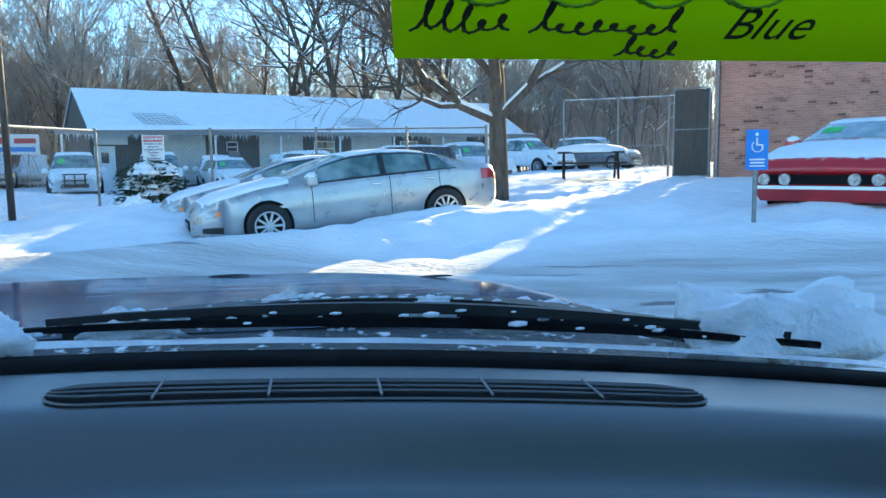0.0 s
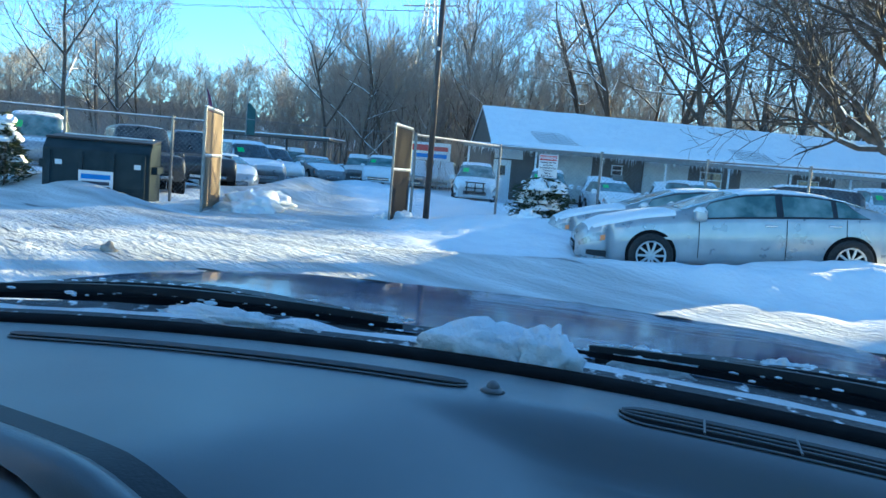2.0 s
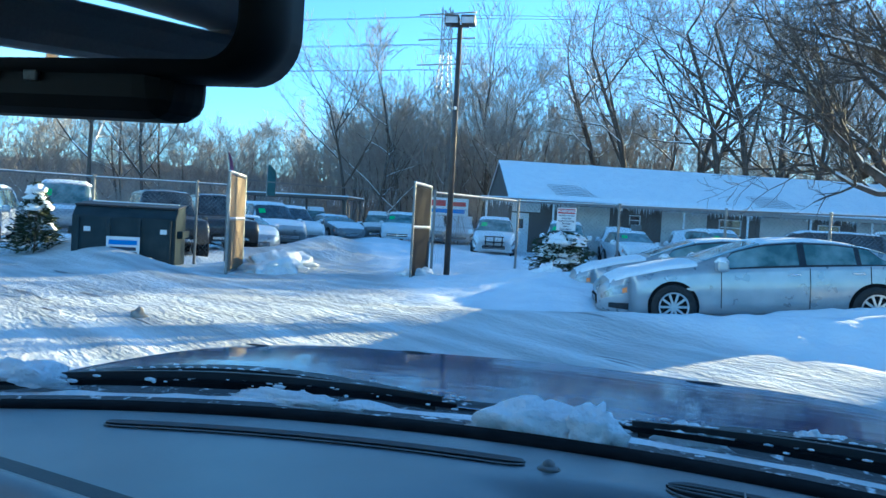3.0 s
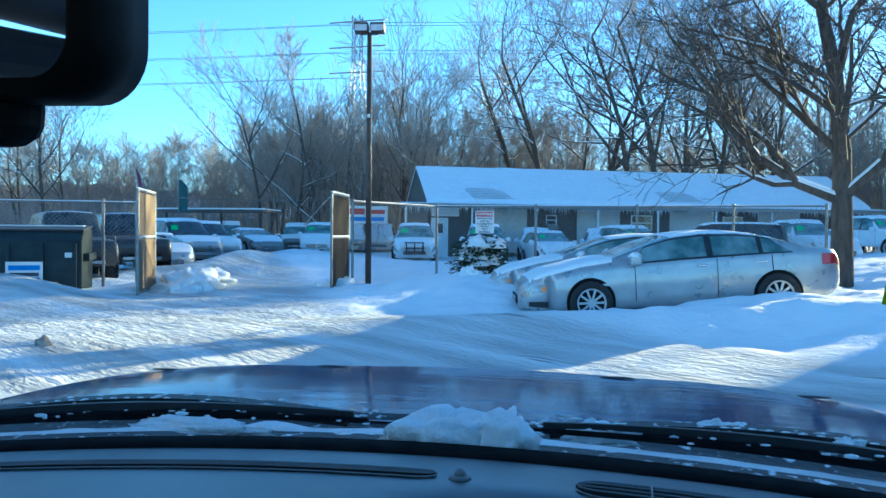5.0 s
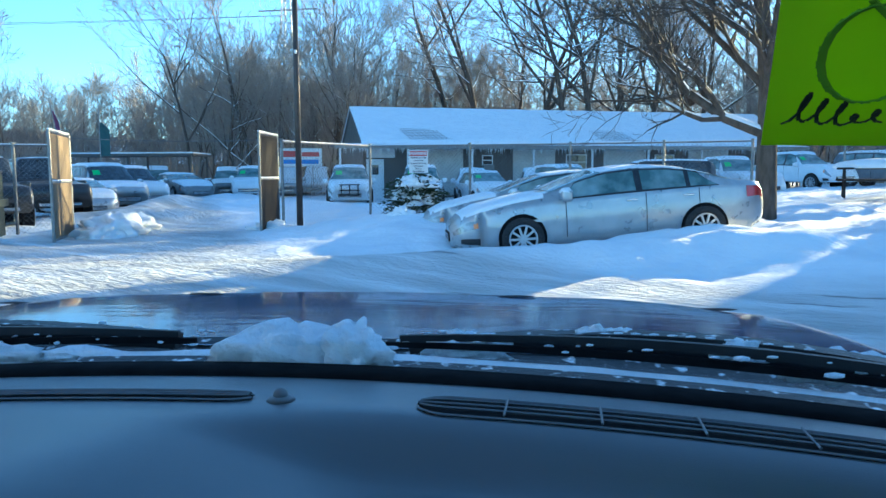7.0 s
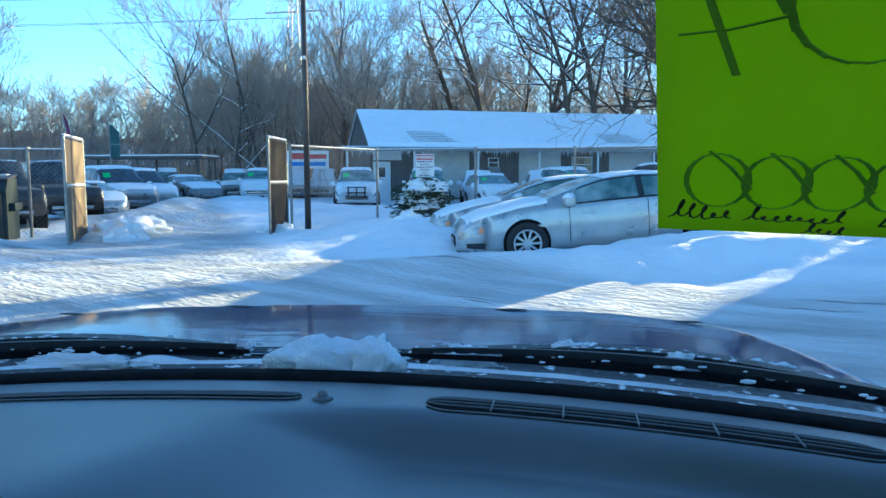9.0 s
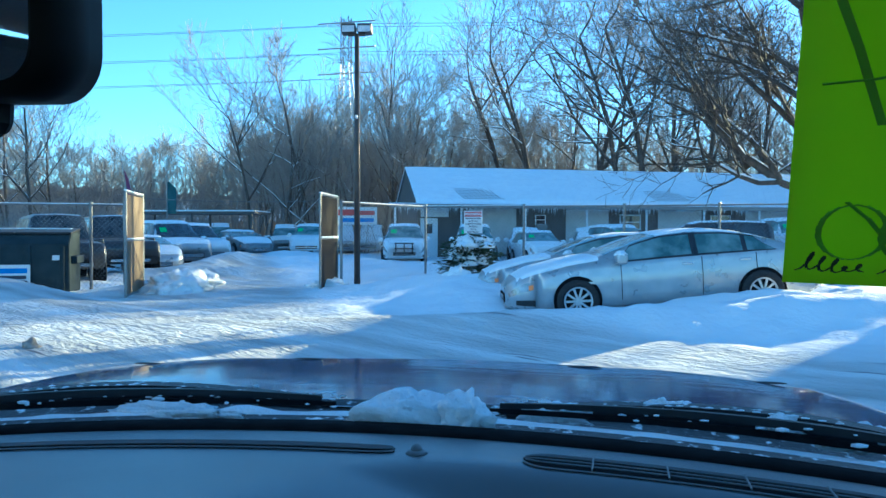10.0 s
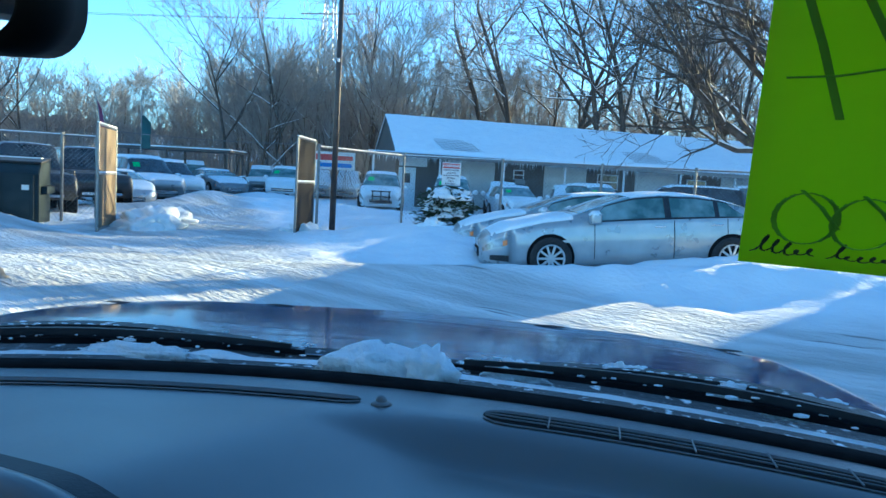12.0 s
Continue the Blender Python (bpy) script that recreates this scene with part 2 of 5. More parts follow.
def text_mesh(word, size, m, mt, parent, bold=0.0):
    cu = bpy.data.curves.new("text", "FONT")
    cu.body, cu.size, cu.align_x, cu.align_y = word, size, "CENTER", "CENTER"
    cu.offset = bold
    ob = bpy.data.objects.new("text", cu)
    me = bpy.data.meshes.new_from_object(ob)
    bpy.data.objects.remove(ob)
    me.transform(m)
    me.materials.append(mt)
    o = new("lettering", me)
    if parent:
        o.parent = parent
    return o


# ---- ground ----
def bump2(x, y, cx, cy, sa, sb, turn, h):
    c, s = math.cos(radians(turn)), math.sin(radians(turn))
    a, b = (x - cx) * c + (y - cy) * s, -(x - cx) * s + (y - cy) * c
    return h * math.exp(-(a / sa) ** 2 - (b / sb) ** 2)


MOUNDS = (
    (-2.5, 9.75, 4.2, 0.62, 34, 0.27), (1.4, 12.6, 2.0, 1.0, 30, 0.22), (-0.9, 10.9, 1.5, 0.5, 34, 0.16), (-7.6, 12.0, 2.0, 1.3, 60, 0.34),
    (-6.2, 10.2, 1.6, 1.2, 45, 0.14), (-17.0, 7.3, 4.2, 0.9, -12, 0.46), (-14.0, 9.9, 0.8, 1.0, 0, 0.2),
    (-9.8, 15.4, 1.6, 0.9, 70, 0.30), (-16.8, 13.6, 2.6, 0.7, 50, 0.35), (3.6, 11.3, 2.0, 0.7, -20, 0.26), (3.9, 11.75, 1.5, 0.5, -28, 0.17), (-1.70, 11.30, 1.0, 0.34, 34, 0.33), (-2.75, 10.70, 0.9, 0.30, 34, 0.19), (-4.0, 9.85, 0.8, 0.3, 34, 0.06),
    (4.6, 12.9, 2.4, 2.2, 0, 0.20), (2.6, 9.7, 2.3, 0.8, -8, 0.30), (3.5, 10.6, 1.7, 0.55, -28, 0.24), (-23.0, 19.8, 6.0, 0.9, 120, 0.40), (-8.7, 12.5, 1.7, 0.9, 30, 0.24), (-20.0, 21.0, 3.5, 1.6, 40, 0.35), (2.6, 19.5, 3.0, 0.6, 55, 0.12), (-27.0, 26.0, 4, 2.0, 20, 0.3),
)


def ground_z(x, y):
    r = math.hypot(x, y)
    z = -0.42 + 0.48 * sm(r, 4.0, 9.5)
    z += (0.25 * sm(y, 11, 17) + 0.28 * sm(y, 17, 24)) * sm(x, -7.0, -2.0) * (1 - sm(r, 80, 160))
    for a in MOUNDS:
        if abs(x - a[0]) < 10 and abs(y - a[1]) < 10:
            z += bump2(x, y, *a)
    if r < 60:
        loose = 1 - 0.75 * packed(x, y)
        z += loose * (0.08 * noise.noise((x * 0.55, y * 0.55, 0)) + 0.06 * noise.noise((x * 1.7, y * 1.7, 3)) + 0.045 * noise.noise((x * 3.6, y * 3.6, 5)) + 0.022 * noise.noise((x * 8.0, y * 8.0, 7)))
        k = packed(x, y)
        if k > 0.2:
            z += k * 0.012 * (noise.noise((x * 0.6, y * 1.8, 9)) + noise.noise((x * 2.2, y * 3.0, 4)))
    return z


def packed(x, y):
    """1 on the driven lane in front of the truck and on the drive through the gate."""
    lane = 1 - sm(abs(y - (6.0 + 0.10 * x) - 0.25 * math.sin(x)), 2.0, 3.6)
    ax, ay = x + 8.5, y - 6.5
    along, off = (-0.76 * ax + 0.65 * ay), (0.65 * ax + 0.76 * ay)
    drive = (1 - sm(abs(off), 1.4, 2.4)) * sm(along, -2, 2) * (1 - sm(along, 26, 36))
    return max(lane * (1 - sm(abs(x), 28, 40)), drive)


def steps(lo, hi, fine, far):
    out, v, d = [], lo, fine
    while v < hi:
        out.append(v)
        v += fine
    a, b, left, right = lo, hi, [], []
    while a > -far:
        d *= 1.16
        a -= d
        b += d
        left.append(a)
        right.append(b)
    return left[::-1] + out + [hi] + right


def build_ground():
    V, F = grid(steps(-22, 9, 0.15, 900), steps(2.5, 24, 0.15, 900), lambda x, y: (x, y, ground_z(x, y)))
    m = mat("snowy_ground", (0.87, 0.885, 0.90), (0.79, 0.815, 0.85), 3.0, 0.75, bump=1.0, bump_scale=11)
    nt = m.node_tree
    b = nt.nodes["Principled BSDF"]
    old = b.inputs["Base Color"].links[0].from_socket
    at = nt.nodes.new("ShaderNodeAttribute")
    at.attribute_name = "packed"
    co = nt.nodes.new("ShaderNodeTexCoord")

    def nz(scale, stretch, turn):
        mp = nt.nodes.new("ShaderNodeMapping")
        mp.inputs["Scale"].default_value, mp.inputs["Rotation"].default_value = stretch, (0, 0, radians(turn))
        n = nt.nodes.new("ShaderNodeTexNoise")
        n.inputs["Scale"].default_value, n.inputs["Detail"].default_value = scale, 7
        nt.links.new(co.outputs["Object"], mp.inputs[0])
        nt.links.new(mp.outputs[0], n.inputs["Vector"])
        return n.outputs["Fac"]

    def ramp(src, lo, hi, c0, c1):
        r = nt.nodes.new("ShaderNodeValToRGB")
        r.color_ramp.elements[0].position, r.color_ramp.elements[1].position = lo, hi
        r.color_ramp.elements[0].color, r.color_ramp.elements[1].color = (*c0, 1), (*c1, 1)
        nt.links.new(src, r.inputs[0])
        return r.outputs[0]

    def mix(fac, a, bb):
        mx = nt.nodes.new("ShaderNodeMix")
        mx.data_type = "RGBA"
        nt.links.new(fac, mx.inputs["Factor"])
        nt.links.new(a, mx.inputs["A"])
        nt.links.new(bb, mx.inputs["B"])
        return mx.outputs["Result"]

    def mul(a, bb):
        k = nt.nodes.new("ShaderNodeMath")
        k.operation = "MULTIPLY"
        nt.links.new(a, k.inputs[0])
        nt.links.new(bb, k.inputs[1])
        return k.outputs[0]

    dirty = ramp(nz(1.2, (0.35, 2.2, 1), 8), 0.3, 0.7, (0.36, 0.365, 0.365), (0.74, 0.75, 0.755))
    bare = ramp(nz(1.6, (0.3, 2.6, 1), 6), 0.66, 0.70, (0, 0, 0), (1, 1, 1))
    asphalt = ramp(nz(40, (1, 1, 1), 0), 0.3, 0.7, (0.10, 0.10, 0.105), (0.26, 0.26, 0.27))
    c = mix(at.outputs["Fac"], old, dirty)
    c = mix(mul(bare, at.outputs["Fac"]), c, asphalt)
    nt.links.new(c, b.inputs["Base Color"])
    # crumbs and tyre prints in the packed snow
    old_bump = b.inputs["Normal"].links[0].from_socket
    nb = nt.nodes.new("ShaderNodeBump")
    nb.inputs["Distance"].default_value = 0.06
    nt.links.new(at.outputs["Fac"], nb.inputs["Strength"])
    nt.links.new(nz(9.0, (0.6, 1.6, 1), 12), nb.inputs["Height"])
    nt.links.new(old_bump, nb.inputs["Normal"])
    nt.links.new(nb.outputs[0], b.inputs["Normal"])
    ob = part("ground", (V, F), m, None, smooth=True)
    ob.data.attributes.new("packed", "FLOAT", "POINT").data.foreach_set("value", [packed(v[0], v[1]) if abs(v[0]) < 60 and abs(v[1]) < 60 else 0.0 for v in V])
    tagged(ob, "snow-covered ground with packed, tyre-tracked driving lanes", "ground", kind="structure")


build_ground()

# ---- the truck that the camera sits in ----
# its own frame: x to the right, y ahead from the sensor on the dash, z as in the world
HEADING = 25.0
TRUCK = pose(-0.219, 0.471, 0, 0, 0, HEADING)
AX = -0.08                                   # middle of the truck


def base(a):
    """Foot of the windscreen, ahead of the sensor."""
    return 0.13 - 0.17 * (a - AX) ** 2


def crown(a):
    """Fall of dash and cowl towards the sides."""
    return -0.04 * (a - AX) ** 2


def dash_z(a, back):
    """Top of the dash, `back` metres behind the foot of the windscreen."""
    hollow = 0.048 * sm(a + 0.55 * (back - 0.14), -0.08, 0.18) * sm(back, 0.156, 0.218)
    cluster = 0.03 * sm(-a, 0.28, 0.45) * sm(back, 0.44, 0.52)
    return 0.985 + crown(a) + 0.006 * sm(back, 0.0, 0.05) - hollow - 0.25 * sm(back, 0.50, 0.78) + cluster


MBLACK = mat("mirror_plastic", (0.003, 0.003, 0.0035), (0.005, 0.005, 0.0055), 30.0, 0.6, spec=0.12)


def build_truck():
    t = thing("pickup_truck", TRUCK, "dark blue pickup truck with slush on its wipers", "truck")
    As = lin(-1.15, 1.05, 66)
    Bs = [0, 0.005, 0.02, 0.05, 0.09, 0.13, 0.16, 0.18, 0.19, 0.2, 0.21, 0.22, 0.235, 0.25, 0.27, 0.3, 0.34, 0.38, 0.42, 0.47, 0.53, 0.6, 0.68, 0.75, 0.76]
    dash = part("dashboard", grid(As, Bs, lambda a, b: (a, base(a) - b, dash_z(a, b) - (0.03 if b == 0 else 0) - (0.45 if b == 0.76 else 0))), DASH, t, "dark grey-blue grained vinyl dashboard", True)
    # long defroster vents: a dark slot with slats along it and a few cross ribs
    for a0, a1, ribs in ((0.14, 0.68, 5), (-0.62, -0.03, 0)):
        def slot(a, k, up=0.002):
            end = min(1.0, min(a - a0, a1 - a) / 0.035)
            w = (0.027 if a0 > 0 else 0.014) * math.sqrt(max(0.0, 1 - (1 - end) ** 2))
            back = 0.125 + w * k
            return (a, base(a) - back, dash_z(a, back) + up)
        us = [a0 + (a1 - a0) * (0.5 - 0.5 * math.cos(math.pi * i / 40)) for i in range(41)]
        v = part("defroster_vent", grid(us, lin(-1, 1, 5), lambda a, k: slot(a, k)), BLACK, dash, "long dark defroster vent grille")
        bm = bmesh.new()
        for k in (-1.06, -0.5, -0.0, 0.5, 1.06):
            pts = [Vector(slot(a, k, 0.0045 if abs(k) < 1 else 0.002)) for a in us[1 if abs(k) > 1 else 2:-1 if abs(k) > 1 else -2]]
            for p, q in zip(pts, pts[1:]):
                rod(p, q, 0.0013, bm, 4)
        part("slat", bm, VENTM, v, "thin slats along the vent")
        for i in range(ribs):
            a = a0 + (a1 - a0) * (i + 1) / (ribs + 1)
            p, q = Vector(slot(a, -1, 0.005)), Vector(slot(a - 0.004, 1, 0.005))
            part("rib", rod(p, q, 0.0013, None, 5), VENTM, v)
    bm = bmesh.new()
    bmesh.ops.create_uvsphere(bm, u_segments=20, v_segments=12, radius=0.0078, matrix=pose(0, 0.0, 0.996))
    bmesh.ops.create_cone(bm, cap_ends=True, segments=24, radius1=0.015, radius2=0.010, depth=0.005, matrix=pose(0, 0, 0.993))
    part("light_sensor", bm, VENTM, dash, "small domed light sensor", True)
    # gap and visor edge in front of the instruments
    def visor(a, k, up):
        y = -0.216 - 0.265 * (a + 0.638) - 0.10 * (a + 0.638) * max(0.0, a + 0.30) - k
        return (a, y, dash_z(a, base(a) - y) + up)
    part("visor_gap", grid(lin(-1.05, -0.02, 40), lin(0, 0.028, 5), lambda a, k: visor(a, k, 0.004)), DARK, dash, "dark gap ahead of the instrument visor", True)
    part("visor_lip", grid(lin(-1.05, -0.04, 40), lin(0, 1, 7), lambda a, k: visor(a, 0.028 + 0.05 * k, 0.004 + 0.012 * math.sin(math.pi * k))), DASH, dash, "rounded edge of the instrument visor", True)
    # windscreen foot: black band, then the sheet of glass
    Bb = lin(-1.12, 1.02, 56)
    part("windscreen_band", grid(Bb, [0, 1, 2, 3], lambda a, k: (a, base(a) + (-0.046, -0.040, 0.0, 0.026)[k], (0.975, 0.9945, 0.9965, 0.975)[k] + crown(a))), BLACK, t, "black band along the foot of the windscreen", True)
    glass = part("windscreen", grid(Bb, lin(0, 1, 20), lambda a, k: (a, base(a) + 0.03 - 0.62 * k - 0.05 * (a - AX) ** 2 * k, 1.004 + crown(a) * (1 - k) + 0.56 * k + 0.06 * k * (1 - k))), PANE, t, "clear windscreen glass", True)
    glass.visible_shadow = False
    # cowl, wipers, hood
    part("cowl", grid(Bb, lin(0, 1, 8), lambda a, k: (a * 1.02, base(a) + 0.035 + 0.25 * k, 0.985 + crown(a) - 0.03 * math.sin(k * math.pi) - 0.02 * k)), COWL, t, "black plastic cowl with slush", True)

    def hood(u, v):
        a = AX - 0.04 + u * (1.08 - 0.08 * v * v)
        b = base(AX + u * 0.75) + 0.27 + 0.66 * v
        z = 0.958 - 0.004 * v - 0.014 * v ** 3 - 0.034 * u * u - 0.9 * max(0.0, abs(u) - 0.88) ** 1.5
        z += 0.006 * sm(abs(u), 0.36, 0.60) * (1 - sm(abs(u), 0.66, 0.92))
        if v > 0.95:
            z -= 0.12 * ((v - 0.95) / 0.09) ** 1.6
        return (a, b - 0.06 * u * u * v, z)
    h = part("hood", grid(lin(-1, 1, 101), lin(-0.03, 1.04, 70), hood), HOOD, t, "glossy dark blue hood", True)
    for u in (-0.78, -0.36, 0.36, 0.78):
        ob = part("hood_slot", lump(0.045, 0.008, 0.004, 3, 2, 0.0), DARK, h, "dark oval slot in the hood", True)
        ob.location = Vector(hood(u, 0.90)) + Vector((0, 0, 0.001))
    side = grid(lin(0.32, 0.92, 10), lin(0, 1, 8), lambda b, k: (0.90 + 0.05 * math.sin(k * 2.6), b, 0.86 - 0.5 * k))
    part("fender", side, HOOD, t, smooth=True)
    part("fender", ([(2 * AX - 0.08 - v[0], v[1], v[2]) for v in side[0]], [f[::-1] for f in side[1]]), HOOD, t, smooth=True)
    part("grille_panel", box(1.7, 0.1, 0.40, (AX, 0.92, 0.55), 0.03), DARK, t)
    rngs = random.Random(12)
    for a0, a1, tip in ((0.07, 0.90, -0.02), (-1.02, -0.17, 0.03)):
        w = new("wiper")
        w.parent = t
        N = 22

        def run(off, z, rise, s0=0.0, s1=1.0):
            out = []
            for i in range(N + 1):
                k = s0 + (s1 - s0) * i / N
                a = a0 + (a1 - a0) * k
                out.append(Vector((a, base(a) + off + rise * 0.6 * math.sin(math.pi * k), z + crown(a) + rise * math.sin(math.pi * k))))
            return out

        def strip(P, wy, wz, bm, skip=0):
            for i, (p, q) in enumerate(zip(P, P[1:])):
                d = q - p
                if skip and i % skip == skip - 1:
                    continue
                k = 1.0 - 0.35 * abs(2 * i / len(P) - 1)
                box(d.length * 1.04, wy * k, wz * k, (p + q) / 2, 0, bm, d.to_track_quat("X", "Z").to_matrix().to_4x4())
            return bm
        part("blade", strip(run(0.060, 1.008, 0.004), 0.009, 0.010, bmesh.new()), BLACK, w, "black rubber wiper blade")
        part("blade_frame", strip(run(0.068, 1.014, 0.012, 0.03, 0.97), 0.010, 0.012, bmesh.new()), DARK, w, "slotted wiper frame")
        part("arm", strip(run(0.102, 0.994, 0.026, 0.04, 0.95), 0.036, 0.026, bmesh.new()), COWL, w, "black wiper arm speckled with slush")
        for i, p in enumerate(run(0.081, 1.008, 0.026, 0.34, 0.62)):
            if i % 2:
                part("slot", lump(0.007, 0.003, 0.0018, i, 1, 0.3), SNOW_WET, w, "slot filled with snow", True).location = p
        bm = bmesh.new()
        for i in range(110):
            k = rngs.random()
            a = a0 + (a1 - a0) * k
            c = Vector((a, base(a) + rngs.uniform(0.045, 0.15), 1.004 + crown(a) + (0.026 * math.sin(math.pi * k)) * rngs.uniform(0.2, 1.05)))
            s = rngs.choice((0.002, 0.002, 0.003, 0.003, 0.003, 0.003, 0.004, 0.006))
            r = bmesh.ops.create_icosphere(bm, subdivisions=1, radius=1, matrix=Matrix.Translation(c) @ Matrix.Diagonal((s * rngs.uniform(1, 2.6), s, s * 0.6, 1)))
        tagged(part("slush", bm, SNOW_WET, w, "beads of slush", True), kind="stuff")
    part("ice_strip", grid(lin(-1.1, 1.0, 120), lin(0, 1, 5), lambda a, k: (a, base(a) + 0.030 + 0.024 * k, 0.999 + crown(a) + 0.010 * (1 - 0.65 * sm(a, 0.05, 0.3)) * math.sin(math.pi * k) * max(0.0, 0.35 + 0.9 * noise.noise((a * 14, k, 2)) + 0.6 * noise.noise((a * 4, 1, 7))) - 0.003)), SNOW_WET, t, "strip of ice and slush along the glass", True)
    # roof lining, pillars, rear wall with its window, seats
    part("headliner", grid(lin(-1.12, 0.98, 12), lin(0, 1, 8), lambda a, k: (a, -0.56 - 1.55 * k, 1.565 + 0.05 * math.sin(math.pi * k))), LINER, t, "pale cloth headliner", True)
    for s in (-1, 1):
        x = AX + s * 1.05
        part("door", box(0.08, 1.95, 0.92, (x, -1.15, 0.70), 0.03), DARK, t)
        part("roof_rail", box(0.09, 1.5, 0.10, (AX + s * 1.0, -1.45, 1.54), 0.03), LINER, t)
        part("pillar", rod((AX + s * 1.13, -0.10, 1.0), (AX + s * 1.02, -0.66, 1.58), 0.05), LINER, t)
        part("pillar", box(0.08, 0.12, 0.9, (AX + s * 1.02, -1.75, 1.2), 0.03), LINER, t)
    bm = box(2.1, 0.08, 0.75, (AX, -2.1, 0.80), 0.02)
    box(2.1, 0.08, 0.10, (AX, -2.1, 1.54), 0.02, bm)
    part("rear_wall", bm, DARK, t)
    for s in (-1, 1):
        part("seat", box(0.52, 0.16, 0.75, (AX + s * 0.40, -1.62, 0.80), 0.06, None, pose(0, 0, 0, 12)), DASH, t)
        part("headrest", box(0.26, 0.09, 0.17, (AX + s * 0.40, -1.72, 1.28), 0.04), DASH, t)
    part("floor_pan", box(1.8, 3.3, 0.1, (AX, -0.6, 0.12), 0.02), DARK, t)
    # mirror
    mm = thing("rear_view_mirror", TRUCK @ pose(-0.217, -0.580, 1.403, 2.6, 2, -5), "black rear-view mirror with a button tray", "mirror")

    def rounded(w, h, r, y0, y1, dx=0.0, dz=0.0, soft=0.0):
        """A plate with round corners in the x-z plane, from y0 (facing the cab) to y1."""
        out = [(dx + sx * (w / 2 - r) + r * math.cos(q), dz + sz * (h / 2 - r) + r * math.sin(q)) for sx, sz, q0 in ((1, 1, 0), (-1, 1, 1.5708), (-1, -1, 3.1416), (1, -1, 4.7124)) for q in lin(q0, q0 + 1.5708, 9)]
        rings = [[(dx + (x - dx) * s, y, dz + (z - dz) * s) for x, z in out] for s, y in ((1 - soft, y0), (1 - soft * 0.3, y0 + 0.15 * (y1 - y0)), (1, y0 + 0.4 * (y1 - y0)), (1 - soft, y1))]
        n = len(out)
        V = [v for rg in rings for v in rg]
        F = [(i * n + j, i * n + (j + 1) % n, (i + 1) * n + (j + 1) % n, (i + 1) * n + j) for i in range(3) for j in range(n)]
        return V, F + [tuple(range(n))[::-1], tuple(range(3 * n, 4 * n))]
    part("housing", rounded(0.285, 0.092, 0.030, -0.018, 0.035, 0, 0, 0.06), MBLACK, mm, "", True)
    part("mirror_glass", rounded(0.264, 0.076, 0.020, -0.0195, -0.0175, 0.0, 0.001), MIRROR, mm)
    tray = part("button_tray", box(0.19, 0.045, 0.040, (-0.012, 0.008, -0.047), 0.019, None, None, 4), MBLACK, mm)
    for i in range(4):
        part("button", box(0.010, 0.003, 0.006, (-0.10 + 0.032 * i, -0.0165, -0.046), 0.001), DARK, tray)
    part("stem", rod((0, 0.02, 0.0), (0.0, 0.12, 0.06), 0.014), BLACK, mm)
    # snow on the cowl
    for a, b, z, sx, sy, sz, sd in ((-0.038, 0.175, 0.985, 0.092, 0.035, 0.047, 1), (0.042, 0.165, 0.985, 0.04, 0.03, 0.052, 2), (0.90, 0.09, 0.945, 0.15, 0.05, 0.075, 3), (0.62, 0.19, 0.975, 0.06, 0.02, 0.03, 9), (0.18, 0.20, 0.995, 0.05, 0.015, 0.024, 4), (0.50, 0.17, 1.0, 0.03, 0.012, 0.02, 5), (-0.42, 0.15, 0.99, 0.10, 0.012, 0.018, 6), (-0.9, 0.10, 0.985, 0.09, 0.03, 0.03, 7), (0.34, 0.22, 1.005, 0.035, 0.012, 0.02, 8)):
        ob = part("snow_clump", lump(sx, sy, sz, sd, 4, 0.45, 2.2), SNOW_WET, None, smooth=True)
        ob.matrix_world = TRUCK @ pose(a, b, z)
        tagged(ob, "wet melting clump of snow lying against the windscreen", "snow", "snow clumps on the cowl")
    # card hanging inside the windscreen
    RIGHT, UP = Vector((0.968, -0.25, -0.025)), Vector((-0.15, -0.70, 0.698))

    def on_card(x, y):
        bow = 0.006 * math.sin(x * 9) * math.sin(y * 7)
        return Vector((0.396, -0.209, 1.235)) + RIGHT * x + UP * y + Vector((0, -bow, -bow))
    c = part("price_card", grid(lin(0, 0.46, 12), lin(0, 0.47, 12), on_card), CARD, None, smooth=True)
    c.data.transform(TRUCK)
    tagged(c, "bright green handwritten price card taped inside the windscreen", "price card")
    sol = c.modifiers.new("thick", "SOLIDIFY")
    sol.thickness = 0.0008

    def stroke(pts, r, m, n=1):
        """A pen line on the card from points in metres along and up from its lower left corner."""
        fine = [(x0 + (x1 - x0) * k / 4, y0 + (y1 - y0) * k / 4) for (x0, y0), (x1, y1) in zip(pts, pts[1:]) for k in range(4)] if len(pts) < 6 else pts[:-1]
        P = [on_card(x * 0.72, y) + Vector((0, -0.0022, -0.0022)) for x, y in fine + [pts[-1]]]
        bm = bmesh.new()
        for p, q in zip(P, P[1:]):
            d = q - p
            if d.length > 1e-5:
                box(d.length + r, r, 0.0008, (p + q) / 2, 0, bm, d.to_track_quat("X", "Z").to_matrix().to_4x4())
        ob = part("marker_writing", bm, m, c)
        ob.matrix_world = Matrix()
        ob.data.transform(TRUCK)

    def ring(cx, cy, rx, ry, n=22):
        return [(cx + rx * math.cos(6.6 * i / n), cy + ry * math.sin(6.6 * i / n)) for i in range(n + 1)]
    stroke([(0.022, 0.312), (0.050, 0.258), (0.079, 0.194)], 0.0065, INK_GREEN)
    stroke([(0.026, 0.228), (0.07, 0.232), (0.119, 0.242)], 0.006, INK_GREEN)
    stroke([(0.069, 0.312), (0.095, 0.279), (0.119, 0.248)], 0.0065, INK_GREEN)
